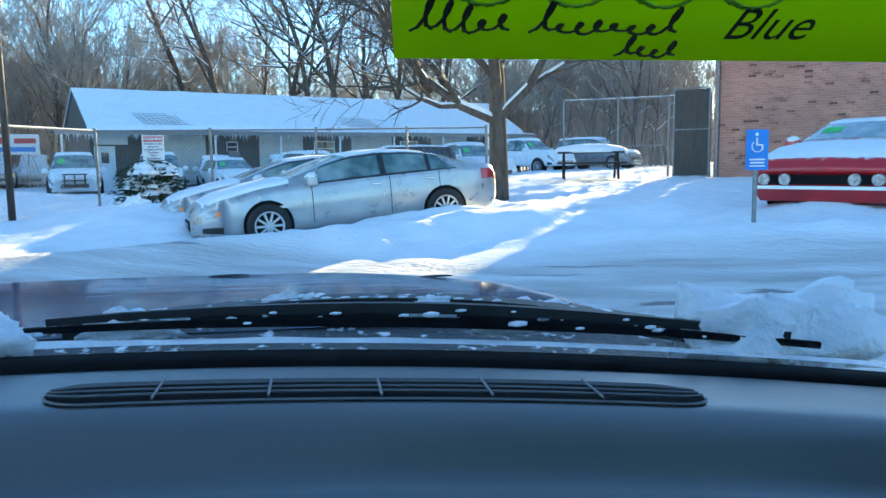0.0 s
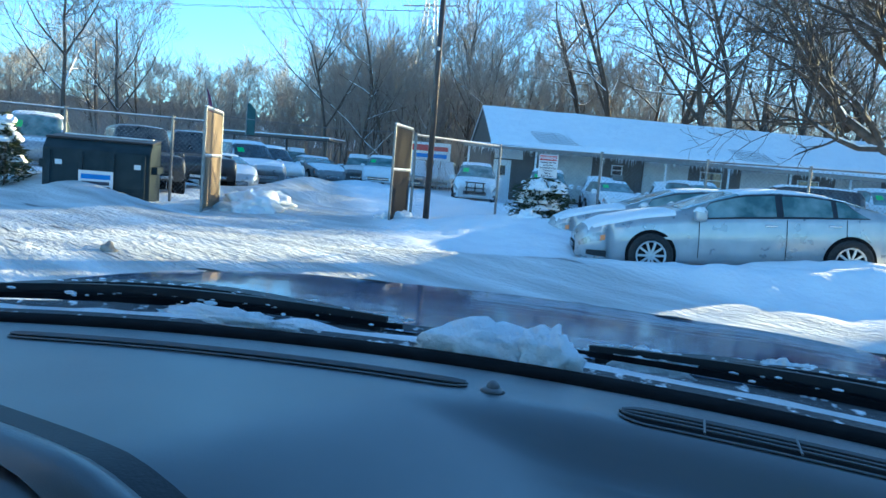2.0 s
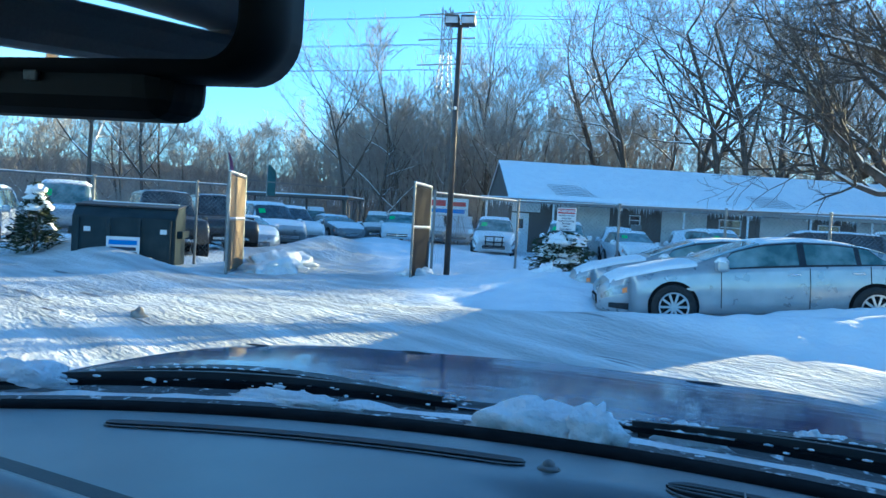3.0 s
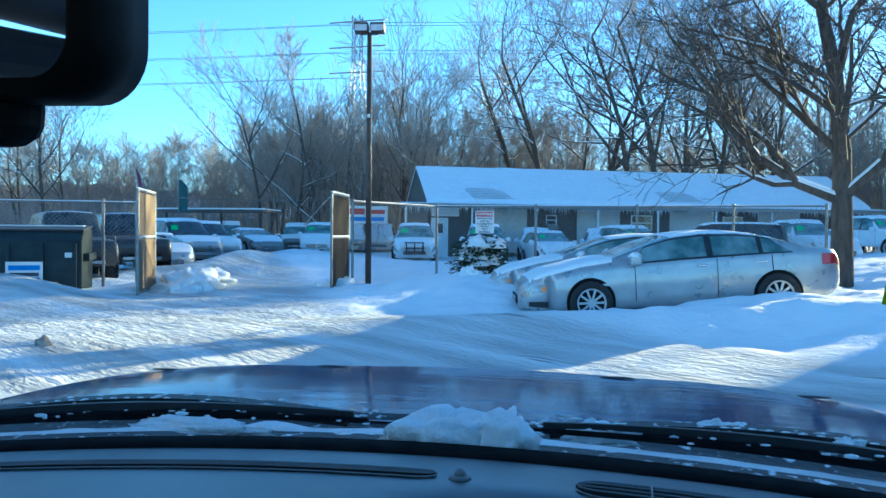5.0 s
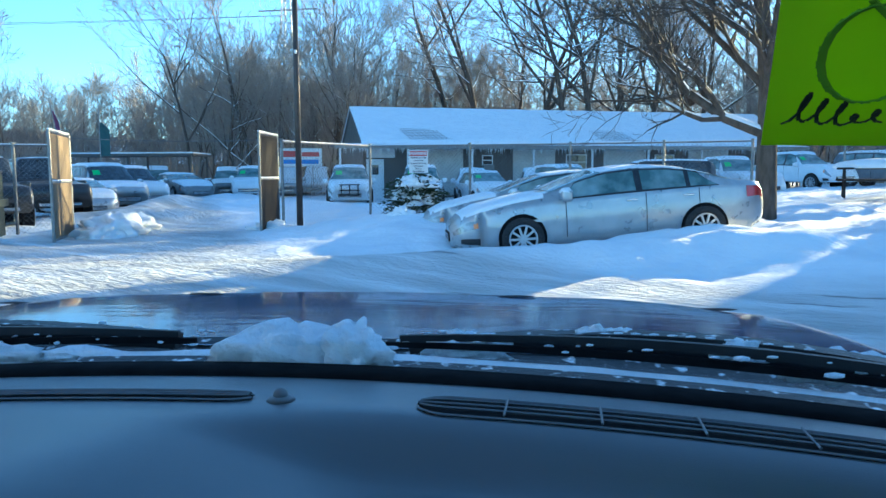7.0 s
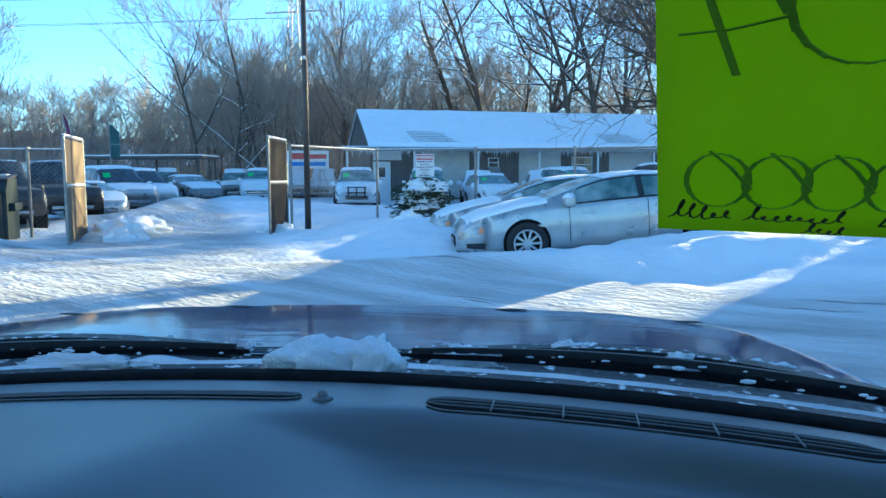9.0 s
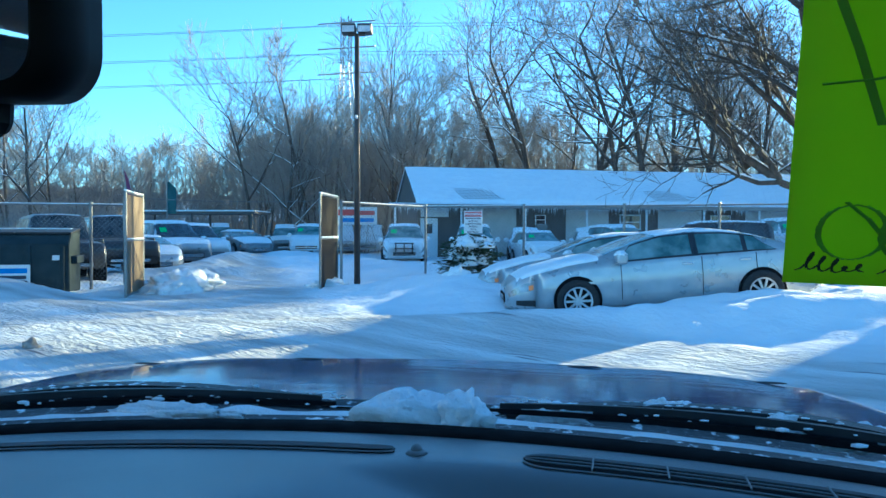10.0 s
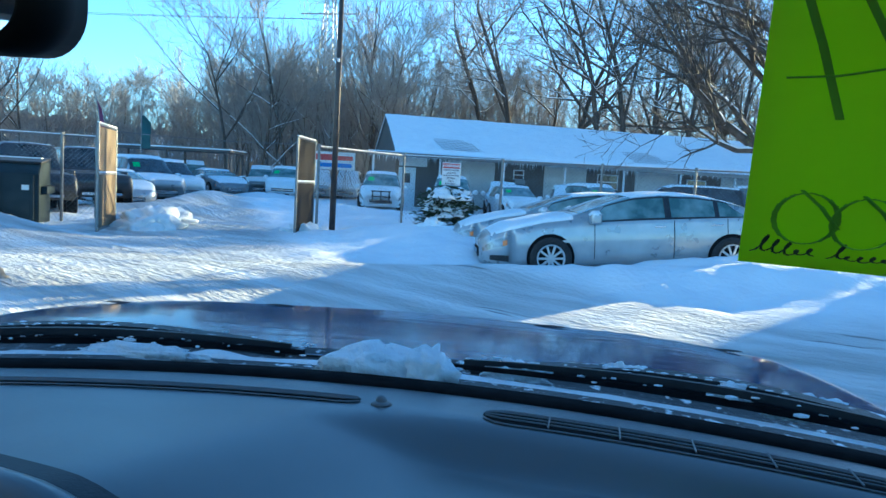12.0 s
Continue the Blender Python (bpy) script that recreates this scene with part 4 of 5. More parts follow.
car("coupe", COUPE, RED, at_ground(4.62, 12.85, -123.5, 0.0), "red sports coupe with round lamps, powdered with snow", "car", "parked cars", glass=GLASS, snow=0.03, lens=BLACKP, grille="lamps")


# ---- trees ----
def tube(V, F, p, q, r0, r1, n):
    d = (q - p).normalized()
    s = d.orthogonal().normalized()
    u = d.cross(s)
    i = len(V)
    for c, r in ((p, r0), (q, r1)):
        for j in range(n):
            a = 6.2832 * j / n
            V.append(c + s * (r * math.cos(a)) + u * (r * math.sin(a)))
    for j in range(n):
        F.append((i + j, i + (j + 1) % n, i + n + (j + 1) % n, i + n + j))


def grow(rng, big, fine, snow, p, d, length, r, level, spec):
    """One limb and all that grows on it; thick limbs go to `big`, twigs to `fine`."""
    segs = 5 if level == 0 else 4 if level < 3 else 3
    step = length / segs
    rr = r
    for i in range(segs):
        k = (i + 1) / segs
        wob = spec["wob"] * (0.5 if level == 0 else 1.0)
        d = (d + Vector((rng.uniform(-wob, wob), rng.uniform(-wob, wob), rng.uniform(-wob, wob) + spec["rise"] * (0.3 if level == 0 else 1)))).normalized()
        q = p + d * step
        r2 = max(spec["thin"], r * (1 - 0.62 * k))
        V, F = big if rr > 0.035 else fine
        tube(V, F, p, q, rr, r2, 7 if rr > 0.06 else 4 if rr > 0.02 else 3)
        if rr > 0.045 and abs(d.z) < 0.72 and level > 0:
            lift = Vector((0, 0, 0.42 * rr))
            tube(*snow, p + lift, q + Vector((0, 0, 0.42 * r2)), rr * 0.86, r2 * 0.86, 7)
        p, rr = q, r2
        if level < spec["levels"] and (k > spec["bare"] or level > 0):
            for _ in range(spec["kids"][level]):
                if rng.random() < 0.9:
                    side = d.orthogonal()
                    side.rotate(Matrix.Rotation(rng.uniform(0, 6.2832), 3, d))
                    ang = rng.uniform(*spec["open"])
                    nd = (d * math.cos(ang) + side.normalized() * math.sin(ang)).normalized()
                    grow(rng, big, fine, snow, p.copy(), nd, length * rng.uniform(*spec["short"]) * (1.15 - 0.4 * k), rr * rng.uniform(0.5, 0.75), level + 1, spec)


WOOD = dict(levels=4, kids=(2, 2, 2, 1), wob=0.22, rise=0.10, open=(0.45, 1.05), short=(0.42, 0.68), thin=0.009, bare=0.15)


def tree_meshes(seed, height, r, spec, limbs=()):
    rng = random.Random(seed)
    big, fine, snow = ([], []), ([], []), ([], [])
    grow(rng, big, fine, snow, Vector((0, 0, -0.2)), Vector((0, 0, 1)), height, r, 0, spec)
    for p, d, ln, rr in limbs:
        grow(rng, big, fine, snow, Vector(p), Vector(d).normalized(), ln, rr, 1, spec)
    return big, fine, snow


def tree(name, m, seed, height, r, spec, label, limbs=(), group="", twig=HAZY_TWIG):
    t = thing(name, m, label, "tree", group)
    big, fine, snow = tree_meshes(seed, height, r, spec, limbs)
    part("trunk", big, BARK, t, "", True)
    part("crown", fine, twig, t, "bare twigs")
    if snow[0]:
        part("limb_snow", snow, SNOW_FINE, t, "snow lying along the limbs", True)
    return t


# the tree beside the silver sedan
TX, TY = -1.75, 17.0
tz = ground_z(TX, TY)
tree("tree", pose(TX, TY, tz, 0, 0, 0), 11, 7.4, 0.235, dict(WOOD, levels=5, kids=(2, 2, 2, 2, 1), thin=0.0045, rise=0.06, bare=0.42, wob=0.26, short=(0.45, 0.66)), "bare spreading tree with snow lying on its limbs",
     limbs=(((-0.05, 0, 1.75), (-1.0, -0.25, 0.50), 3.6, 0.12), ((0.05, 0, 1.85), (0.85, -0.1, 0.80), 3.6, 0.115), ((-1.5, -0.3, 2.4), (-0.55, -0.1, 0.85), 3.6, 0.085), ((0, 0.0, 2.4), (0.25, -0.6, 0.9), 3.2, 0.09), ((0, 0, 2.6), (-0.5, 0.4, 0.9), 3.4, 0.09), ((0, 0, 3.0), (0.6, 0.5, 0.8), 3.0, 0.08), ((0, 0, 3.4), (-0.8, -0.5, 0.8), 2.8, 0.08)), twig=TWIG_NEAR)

# the low office building stands at OFFICE; its length along the front is BL
BL = 29.4
OFFICE = pose(-23.83, 29.04, ground_z(-15, 34) - 0.02, 0, 0, 46)


def clear_of_office(x, y, room):
    p = OFFICE.inverted() @ Vector((x, y, 0))
    return not (-1 < p.x < BL + room and -4 < p.y < 8.7 + room)


# woods behind the lot: a few forms, repeated and turned
rngw = random.Random(5)
forms = []
for i, (hh, rr, sp) in enumerate((
        (13.0, 0.19, dict(WOOD, bare=0.25)), (14.0, 0.20, dict(WOOD, open=(0.35, 0.85), rise=0.10, bare=0.2)), (12.0, 0.17, dict(WOOD, open=(0.35, 0.9), rise=0.10, bare=0.10)),
        (15.0, 0.25, dict(WOOD, wob=0.30, bare=0.22, open=(0.5, 1.1))), (11.0, 0.13, dict(WOOD, open=(0.3, 0.8), rise=0.12, bare=0.1)), (9.0, 0.11, dict(WOOD, open=(0.3, 0.9), rise=0.12, bare=0.02, kids=(3, 2, 2, 1))))):
    sp = dict(sp, thin=0.013)
    forms.append(tree("woodland_tree", pose(0, 0, -60), 40 + i, hh, rr, sp, "bare winter tree in the woods behind the lot", (), "woods"))


def polar(az, d):
    return 0.35 - d * math.sin(radians(az)), -0.33 + d * math.cos(radians(az))


def plant(form, az, d, scale, turn):
    while not clear_of_office(*polar(az, d), 1.5):
        d += 1.5
    x, y = polar(az, d)
    ob = copy_thing(forms[form], pose(x, y, ground_z(x, y) - 0.1, 0, 0, turn))
    ob.scale = (scale, scale, scale * rngw.uniform(0.92, 1.08))
    return ob


# (from, to) angle to the left, distances, forms, size, number
for a0, a1, d0, d1, fs, s0, s1, n in (
        (-4.5, 7, 50, 62, (1, 2, 0), 0.42, 0.50, 10), (7, 17, 50, 66, (0, 1, 3), 0.85, 1.05, 6), (-15, -11, 50, 62, (1, 2), 0.38, 0.46, 4), (14, 30, 50, 60, (3, 0), 0.9, 1.1, 5), (26, 38, 52, 70, (1, 2, 4), 0.60, 0.78, 9),
        (35, 49.2, 48, 64, (1, 2, 4, 2), 0.58, 0.76, 17), (50, 66, 65, 90, (2, 4, 5), 0.6, 0.8, 12), (62, 78, 45, 80, (5, 2, 0), 0.6, 0.85, 9), (10, 52, 75, 95, (1, 4, 2), 0.65, 0.85, 10)):
    for i in range(n):
        plant(rngw.choice(fs), a0 + (a1 - a0) * (i + rngw.uniform(0.1, 0.9)) / n, rngw.uniform(d0, d1), rngw.uniform(s0, s1), rngw.uniform(0, 360))
for az, d, f, s in ((26.5, 49, 3, 0.95), (20.5, 48, 3, 1.0), (12, 46, 0, 1.05), (-2.9, 52, 4, 1.15), (-17.6, 51, 4, 1.1), (-19.5, 50, 4, 1.0), (-18, 58, 3, 1.0), (38, 52, 1, 0.8), (44, 50, 2, 0.8), (166, 14, 3, 1.0), (174, 17, 0, 1.0), (186, 20, 3, 1.0), (150, 22, 1, 1.0), (128, 13, 3, 0.9), (112, 18, 0, 0.9), (138, 17, 0, 1.0)):
    plant(f, az, d, s, rngw.uniform(0, 360))
for f in forms:
    for o in (*f.children_recursive, f):
        bpy.data.objects.remove(o)

# undergrowth along the foot of the woods
rngu = random.Random(9)
V, F = [], []
for i in range(1800):
    x, y = polar(rngu.uniform(-14, 80), rngu.uniform(47, 72))
    if not clear_of_office(x, y, 0.5):
        continue
    p = Vector((x, y, ground_z(x, y)))
    for _ in range(2):
        q = p + Vector((rngu.uniform(-0.9, 0.9), rngu.uniform(-0.9, 0.9), rngu.uniform(0.8, 3.6)))
        tube(V, F, p, q, 0.024, 0.010, 3)
        w = p.lerp(q, 0.6)
        tube(V, F, w, w + Vector((rngu.uniform(-0.7, 0.7), rngu.uniform(-0.7, 0.7), rngu.uniform(0.3, 1.4))), 0.014, 0.008, 3)
tagged(part("undergrowth", (V, F), HAZY_TWIG), "thicket of bare saplings below the woods", "thicket", kind="stuff")


# deeper woods: slender stems with fine twigs, thinning out to the left
rngd = random.Random(21)
SUN_GAPS = ((-5.4, -4.1), (-10.7, -8.8))     # breaks left so sun patches reach the lane, counted across the sun's direction
V, F = [], []
stems = []
# the first two bands are packed denser to keep the sun off the lot
for a0, a1, d0, d1, h0, h1, n in ((-26, 9, 62, 100, 9, 15, 330), (-9, 8, 56, 78, 10, 15, 190), (9, 33, 62, 95, 9, 14.5, 210), (33, 50, 60, 95, 8, 13, 280), (50, 82, 62, 100, 5, 9.5, 360)):
    for i in range(n):
        d = rngd.uniform(d0, d1)
        x, y = polar(rngd.uniform(a0, a1), d)
        lane = x * math.cos(radians(SUN_AZ)) - y * math.sin(radians(SUN_AZ))
        if not any(c0 - 0.5 < lane < c1 + 0.5 for c0, c1 in SUN_GAPS):
            stems.append((x, y, rngd.uniform(h0, h1) * (0.75 + 0.25 * d / d1)))
for i in range(26):                                          # unseen extra clump behind the brick building, added to shade the snowbank
    y = rngd.uniform(52, 80)
    stems.append(((rngd.uniform(-3.2, -1.0) + y * math.sin(radians(SUN_AZ))) / math.cos(radians(SUN_AZ)), y, rngd.uniform(12, 15)))
for x, y, hh in stems:
    p = Vector((x, y, ground_z(x, y) - 0.1))
    q = p + Vector((rngd.uniform(-0.08, 0.08) * hh, rngd.uniform(-0.08, 0.08) * hh, hh))
    tube(V, F, p, q, 0.007 * hh, 0.012, 4)
    for j in range(17):
        k = rngd.uniform(0.18, 0.98)
        b = p.lerp(q, k)
        a = rngd.uniform(0, 6.2832)
        ln = hh * (0.30 * (1.05 - k) + 0.05)
        e = b + Vector((math.cos(a) * ln, math.sin(a) * ln, ln * rngd.uniform(0.5, 1.4)))
        tube(V, F, b, e, 0.028, 0.012, 3)
        for kk in (0.45, 0.7, 0.9):
            w = b.lerp(e, kk)
            tube(V, F, w, w + Vector((rngd.uniform(-0.5, 0.5), rngd.uniform(-0.5, 0.5), rngd.uniform(0.1, 0.8))) * (ln * 0.55), 0.015, 0.009, 3)
tagged(part("deep_woods", (V, F), HAZY_TWIG), "dense belt of slender bare trees behind the lot", "woods", kind="stuff")


def ridge(az, k):
    d = 150
    x, y = polar(az, d)
    hgt = 9.0 + 2.4 * noise.noise((az * 0.09, 0, 0)) + 1.1 * noise.noise((az * 0.9, 1, 0)) + 0.8 * noise.noise((az * 4.1, 2, 0))
    return (x, y, -1 + k * (hgt + 1))


tagged(part("far_woods", grid(lin(-40, 110, 420), (0, 0.5, 1), ridge), FAR), "distant belt of bare woods", "backdrop", kind="structure")


def conifer(name, m, hgt, rad, n, label, seed, mt=LEAF, round_=False):
    t = thing(name, m, label, "shrub" if round_ else "tree")
    rng = random.Random(seed)
    part("trunk", rod((0, 0, -0.1), (0, 0, hgt * 0.8), 0.03, None, 6, 0.01), BARK, t)
    V, F = [], []
    for i in range(n):
        k = rng.random()
        a = rng.uniform(0, 6.2832)
        rr = rad * (math.sqrt(max(0.0, 1 - (1.5 * k - 0.55) ** 2)) if round_ else (1 - k) ** 0.8 + 0.03) * rng.uniform(0.45, 1.0) * (1 + 0.25 * math.sin(a * 5 + k * 20))
        c = Vector((rr * math.cos(a), rr * math.sin(a), hgt * k))
        d = Vector((math.cos(a), math.sin(a), rng.uniform(-0.5, 0.6))).normalized()
        s = d.cross(Vector((rng.uniform(-1, 1), rng.uniform(-1, 1), 1))).normalized()
        ln, w = rng.uniform(0.05, 0.12), rng.uniform(0.015, 0.035)
        j = len(V)
        V += [c - d * ln, c + s * w, c + d * ln, c - s * w]
        F.append((j, j + 1, j + 2, j + 3))
    part("foliage", (V, F), mt, t, "dark evergreen sprays")
    for i in range(40 if round_ else 14):
        a, k = rng.uniform(0, 6.2832), rng.uniform(0.35, 0.95)
        rr = rad * (0.75 if round_ else 1 - k) * rng.uniform(0.3, 0.9)
        s = part("snow_pad", lump(0.26 * rad + 0.05, 0.24 * rad + 0.05, 0.13, i + seed, 2, 0.35), SNOW_FINE, t, "", True)
        s.location = (rr * math.cos(a), rr * math.sin(a), hgt * k * 0.95)
    return t


conifer("evergreen_shrub", pose(-8.98, 14.6, ground_z(-8.98, 14.6) + 0.02), 1.05, 0.66, 2600, "rounded evergreen shrub loaded with snow", 3, round_=True)
conifer("spruce", pose(-17.3, 6.3, ground_z(-17.3, 6.3)), 1.5, 0.60, 2600, "small spruce with snow on its boughs", 4)


# ---- light pole, gates and fences ----
PX, PY = -11.35, 13.34
lamp = thing("light_pole", pose(PX, PY, 0, 0, 0, 32), "tall brown steel pole with twin floodlights", "street lamp")
part("pole", rod((0, 0, -0.1), (0.0, 0, 6.0), 0.075, None, 12, 0.058), POLE, lamp, smooth=True)
part("cross_arm", box(0.42, 0.06, 0.06, (0, 0, 6.0), 0.01), POLE, lamp)
for s in (-1, 1):
    hd = part("floodlight", box(0.34, 0.30, 0.20, (0.19 * s, 0.0, 6.13), 0.03, None, pose(0, 0, 0, -8)), POLE, lamp)
    part("lens", box(0.29, 0.012, 0.15, (0.19 * s, -0.158, 6.11), 0.004, None, pose(0, 0, 0, -8)), LENSW, hd, "pale glass lens")
part("bracket", box(0.06, 0.10, 0.08, (0, -0.09, 4.05), 0.02), SIGNW, lamp, "small white fitting")


def mesh_wire(p, q, z0, z1, pitch=0.075, r=0.0026):
    """Diamond wire netting from p to q."""
    p, q = Vector((*p, 0)), Vector((*q, 0))
    L, h = (q - p).length, z1 - z0
    d = (q - p) / L
    V, F = [], []
    i = -h
    while i < L:
        for s in (1, -1):
            a0, a1 = max(0.0, i), min(L, i + h)
            if a1 - a0 > 0.02:
                za, zb = (z0 + (a0 - i), z0 + (a1 - i)) if s > 0 else (z1 - (a0 - i), z1 - (a1 - i))
                A, B = p + d * a0, p + d * a1
                tube(V, F, Vector((A.x, A.y, za)), Vector((B.x, B.y, zb)), r, r, 3)
        i += pitch * 1.414
    return V, F


def fence(pts, hgt, label, mid=False, pitch=0.075):
    t = thing("chain_link_fence", Matrix(), label, "fence", "fences round the lot")
    for i, (x, y) in enumerate(pts):
        z = ground_z(x, y)
        po = part("post", rod((x, y, z - 0.2), (x, y, hgt), 0.034, None, 10), GALV, t)
        part("cap", box(0.075, 0.075, 0.03, (x, y, hgt + 0.015), 0.012), GALV, po)
    for (x0, y0), (x1, y1) in zip(pts, pts[1:]):
        rl = part("top_rail", rod((x0, y0, hgt - 0.03), (x1, y1, hgt - 0.03), 0.022, None, 8), GALV, t)
        bm = rod((x0, y0, hgt - 0.006), (x1, y1, hgt - 0.012), 0.013, None, 6)
        part("rail_snow", bm, SNOW_FINE, rl, "thin snow on the rail")
        if mid:
            part("middle_rail", rod((x0, y0, 1.55), (x1, y1, 1.55), 0.02, None, 8), GALV, t)
        z = min(ground_z(x0, y0), ground_z(x1, y1))
        part("netting", mesh_wire((x0, y0), (x1, y1), z, hgt - 0.03, pitch), WIRE, t, "diamond wire netting")
    return t


fence([(-11.55, 13.0), (-11.43, 16.27), (-9.0, 17.35), (-6.63, 18.41), (-4.40, 19.05), (-2.4, 19.6)], 2.05, "grey chain-link fence with snow on its top rail")
fence([(-15.2, 9.75), (-15.55, 9.15), (-17.06, 7.43), (-17.9, 5.4), (-18.6, 3.2), (-19.2, 1.0)], 1.95, "grey chain-link fence behind the dumpster")
fence([(-0.6, 24.8), (1.1, 24.5), (2.6, 24.2), (3.75, 23.75)], 3.05, "tall chain-link fence beside the brick building", True)


def gate(p, q, hgt, slat, label, snowy=True):
    """An open gate leaf of tubes with woven slats, from its free end p to its hinge q."""
    p, q = Vector((*p, 0)), Vector((*q, 0))
    d = (q - p)
    L = d.length
    g = thing("gate_leaf", Matrix.Translation((p.x, p.y, 0.08)) @ pose(0, 0, 0, 0, 0, math.degrees(math.atan2(d.y, d.x))), label, "gate", "gate leaves")
    for x in (0, L):
        part("upright", rod((x, 0, 0), (x, 0, hgt), 0.028, None, 8), GALV, g)
    for z in (0.03, hgt * 0.54, hgt):
        b = part("rail", rod((0, 0, z), (L, 0, z), 0.024, None, 8), GALV, g)
        if z > 0.1 and snowy:
            part("rail_snow", box(L, 0.05, 0.03, (L / 2, 0, z + 0.03), 0.012), SNOW_FINE, b, "snow on the rail")
    n = int(L / 0.09)
    for i in range(n):
        part("slat", box(L / n * 0.97, 0.016, hgt - 0.08, ((i + 0.5) * L / n, 0, hgt / 2), 0.003), slat, g)
    return g


gate((-12.39, 7.95), (-13.72, 9.21), 1.98, SLATT, "open gate leaf with tan privacy slats and snowy rails")
gate((-10.63, 11.31), (-11.37, 12.66), 2.04, SLATD, "open gate leaf with brown privacy slats")
g3 = gate((2.75, 24.1), (3.72, 23.68), 2.65, SLATG, "tall fence panel with dark slats beside the brick wall", False)
g3.location.z = ground_z(3.2, 23.9)


# a thin cable that hangs between the gate posts
V, F = [], []
ca, cb = Vector((-13.72, 9.21, 2.02)), Vector((-11.37, 12.66, 2.06))
cpts = [ca.lerp(cb, k) - Vector((0, 0, 0.22 * k * (1 - k))) for k in lin(0, 1, 12)]
for p, q in zip(cpts, cpts[1:]):
    tube(V, F, p, q, 0.009, 0.009, 5)
tagged(part("gate_cable", (V, F), WIRE), "thin dark cable hung between the two gate posts", "cable")


# ---- signs ----
def board(name, m, w, h, mt, label, posts=0.0):
    t = thing(name, m, label, "sign")
    part("panel", box(w, 0.02, h, (0, 0, 0), 0.004), mt, t)
    if posts:
        part("post", rod((0, 0.03, h / 2), (0, 0.03, -posts), 0.03, None, 8), GALV, t)
    return t


def bars(t, rows, mt, y=-0.013):
    for x, z, w, h in rows:
        part("writing_bar", box(w, 0.004, h, (x, y, z)), mt, t)


FACE = pose(0, 0, 0, 90, 0, 0)
sg = board("warning_sign", pose(-10.20, 16.74, 1.60, 0, 0, 24), 0.50, 0.60, SIGNW, "white warning sign with a red header on the fence")
part("header", box(0.46, 0.006, 0.13, (0, -0.013, 0.21), 0.002), SIGNR, sg)
text_mesh("WARNING", 0.10, pose(0, -0.019, 0.21) @ FACE, SIGNW, sg, 0.004)
for i, wd in enumerate(("Activity on this", "property", "is protected by", "24 Hour", "Video", "Surveillance")):
    text_mesh(wd, 0.068, pose(0, -0.0135, 0.10 - 0.072 * i) @ FACE, SIGNK, sg, 0.002)
hs = board("parking_sign", pose(2.34, 10.0, 1.25, 0, 0, 14), 0.28, 0.50, SIGNB, "blue accessible-parking sign on a steel post", 1.2)
bm = bmesh.new()
bmesh.ops.create_cone(bm, cap_ends=True, segments=14, radius1=0.022, radius2=0.022, depth=0.004, matrix=pose(-0.012, -0.013, 0.19, 90))
box(0.022, 0.004, 0.10, (-0.01, -0.013, 0.10), 0, bm)
box(0.08, 0.004, 0.02, (0.02, -0.013, 0.06), 0, bm)
box(0.02, 0.004, 0.07, (0.06, -0.013, 0.03), 0, bm)
for i in range(14):
    a = 2.6 + 3.6 * i / 14
    box(0.030, 0.004, 0.014, (0.0 + 0.07 * math.cos(a), -0.013, 0.045 + 0.07 * math.sin(a)), 0, bm, Matrix.Rotation(-a - 1.57, 4, "Y"))
part("wheelchair_symbol", bm, SIGNW, hs)
bars(hs, ((0, -0.12, 0.2, 0.02), (0, -0.16, 0.18, 0.02), (0, -0.20, 0.2, 0.015)), SIGNW)
bn = board("banner", pose(-28.9, 33.8, 2.35, 0, 0, 41), 2.4, 1.05, SIGNW, "white banner with red and blue lettering shapes")
bars(bn, ((-0.62, 0.2, 0.95, 0.36), (0.55, 0.18, 1.0, 0.26)), SIGNR)
bars(bn, ((0, -0.25, 2.0, 0.24),), SIGNB)
for mx_, mt_, hh in ((-32.2, FLAGG, 1.6), (-33.4, FLAGP, 2.2)):
    my = 23.1 if mt_ is FLAGG else 22.3
    f = thing("feather_flag", pose(mx_, my, ground_z(mx_, my), 0, 0, 50), "teal feather flag on a pole" if mt_ is FLAGG else "pink and red feather flag on a leaning pole", "flag", "feather flags")
    part("pole", rod((0, 0, 0), (0, 0, 5.0), 0.025, None, 6), GALV, f)
    part("cloth", grid(lin(0, 1, 8), lin(0, 1, 16), lambda u, v: (0.02 + u * (0.42 if mt_ is FLAGG else 0.16) * (1 - 0.75 * max(0, v - 0.8) / 0.2), 0.05 * math.sin(v * 9 + u * 3), 2.2 + v * hh)), mt_, f, "", True)
    if mt_ is FLAGP:
        f.rotation_euler[1] = radians(-9)

# ---- dumpster ----
dm = thing("dumpster", pose(-14.95, 7.15, -0.06, 0, 0, 52), "dark steel dumpster with lid and white sign, in the snow", "dumpster")
bm = bmesh.new()
pr = ((0, 0.0), (0.0, 1.12), (0.25, 1.32), (1.45, 1.40), (1.45, 0.0))
fa = [[bm.verts.new((sx, y, z)) for y, z in pr] for sx in (-1.02, 1.02)]
for i in range(5):
    bm.faces.new((fa[0][i], fa[0][(i + 1) % 5], fa[1][(i + 1) % 5], fa[1][i]))
bm.faces.new(fa[0][::-1])
bm.faces.new(fa[1])
bmesh.ops.recalc_face_normals(bm, faces=bm.faces)
bmesh.ops.bevel(bm, geom=bm.edges[:], offset=0.015, segments=2, affect="EDGES")
part("bin", bm, DUMP, dm)
for x in (-0.52, 0.52):
    part("lid", box(1.02, 1.26, 0.05, (x, 0.84, 1.385), 0.02, None, pose(0, 0, 0, 4)), DARK, dm, "black plastic lid")
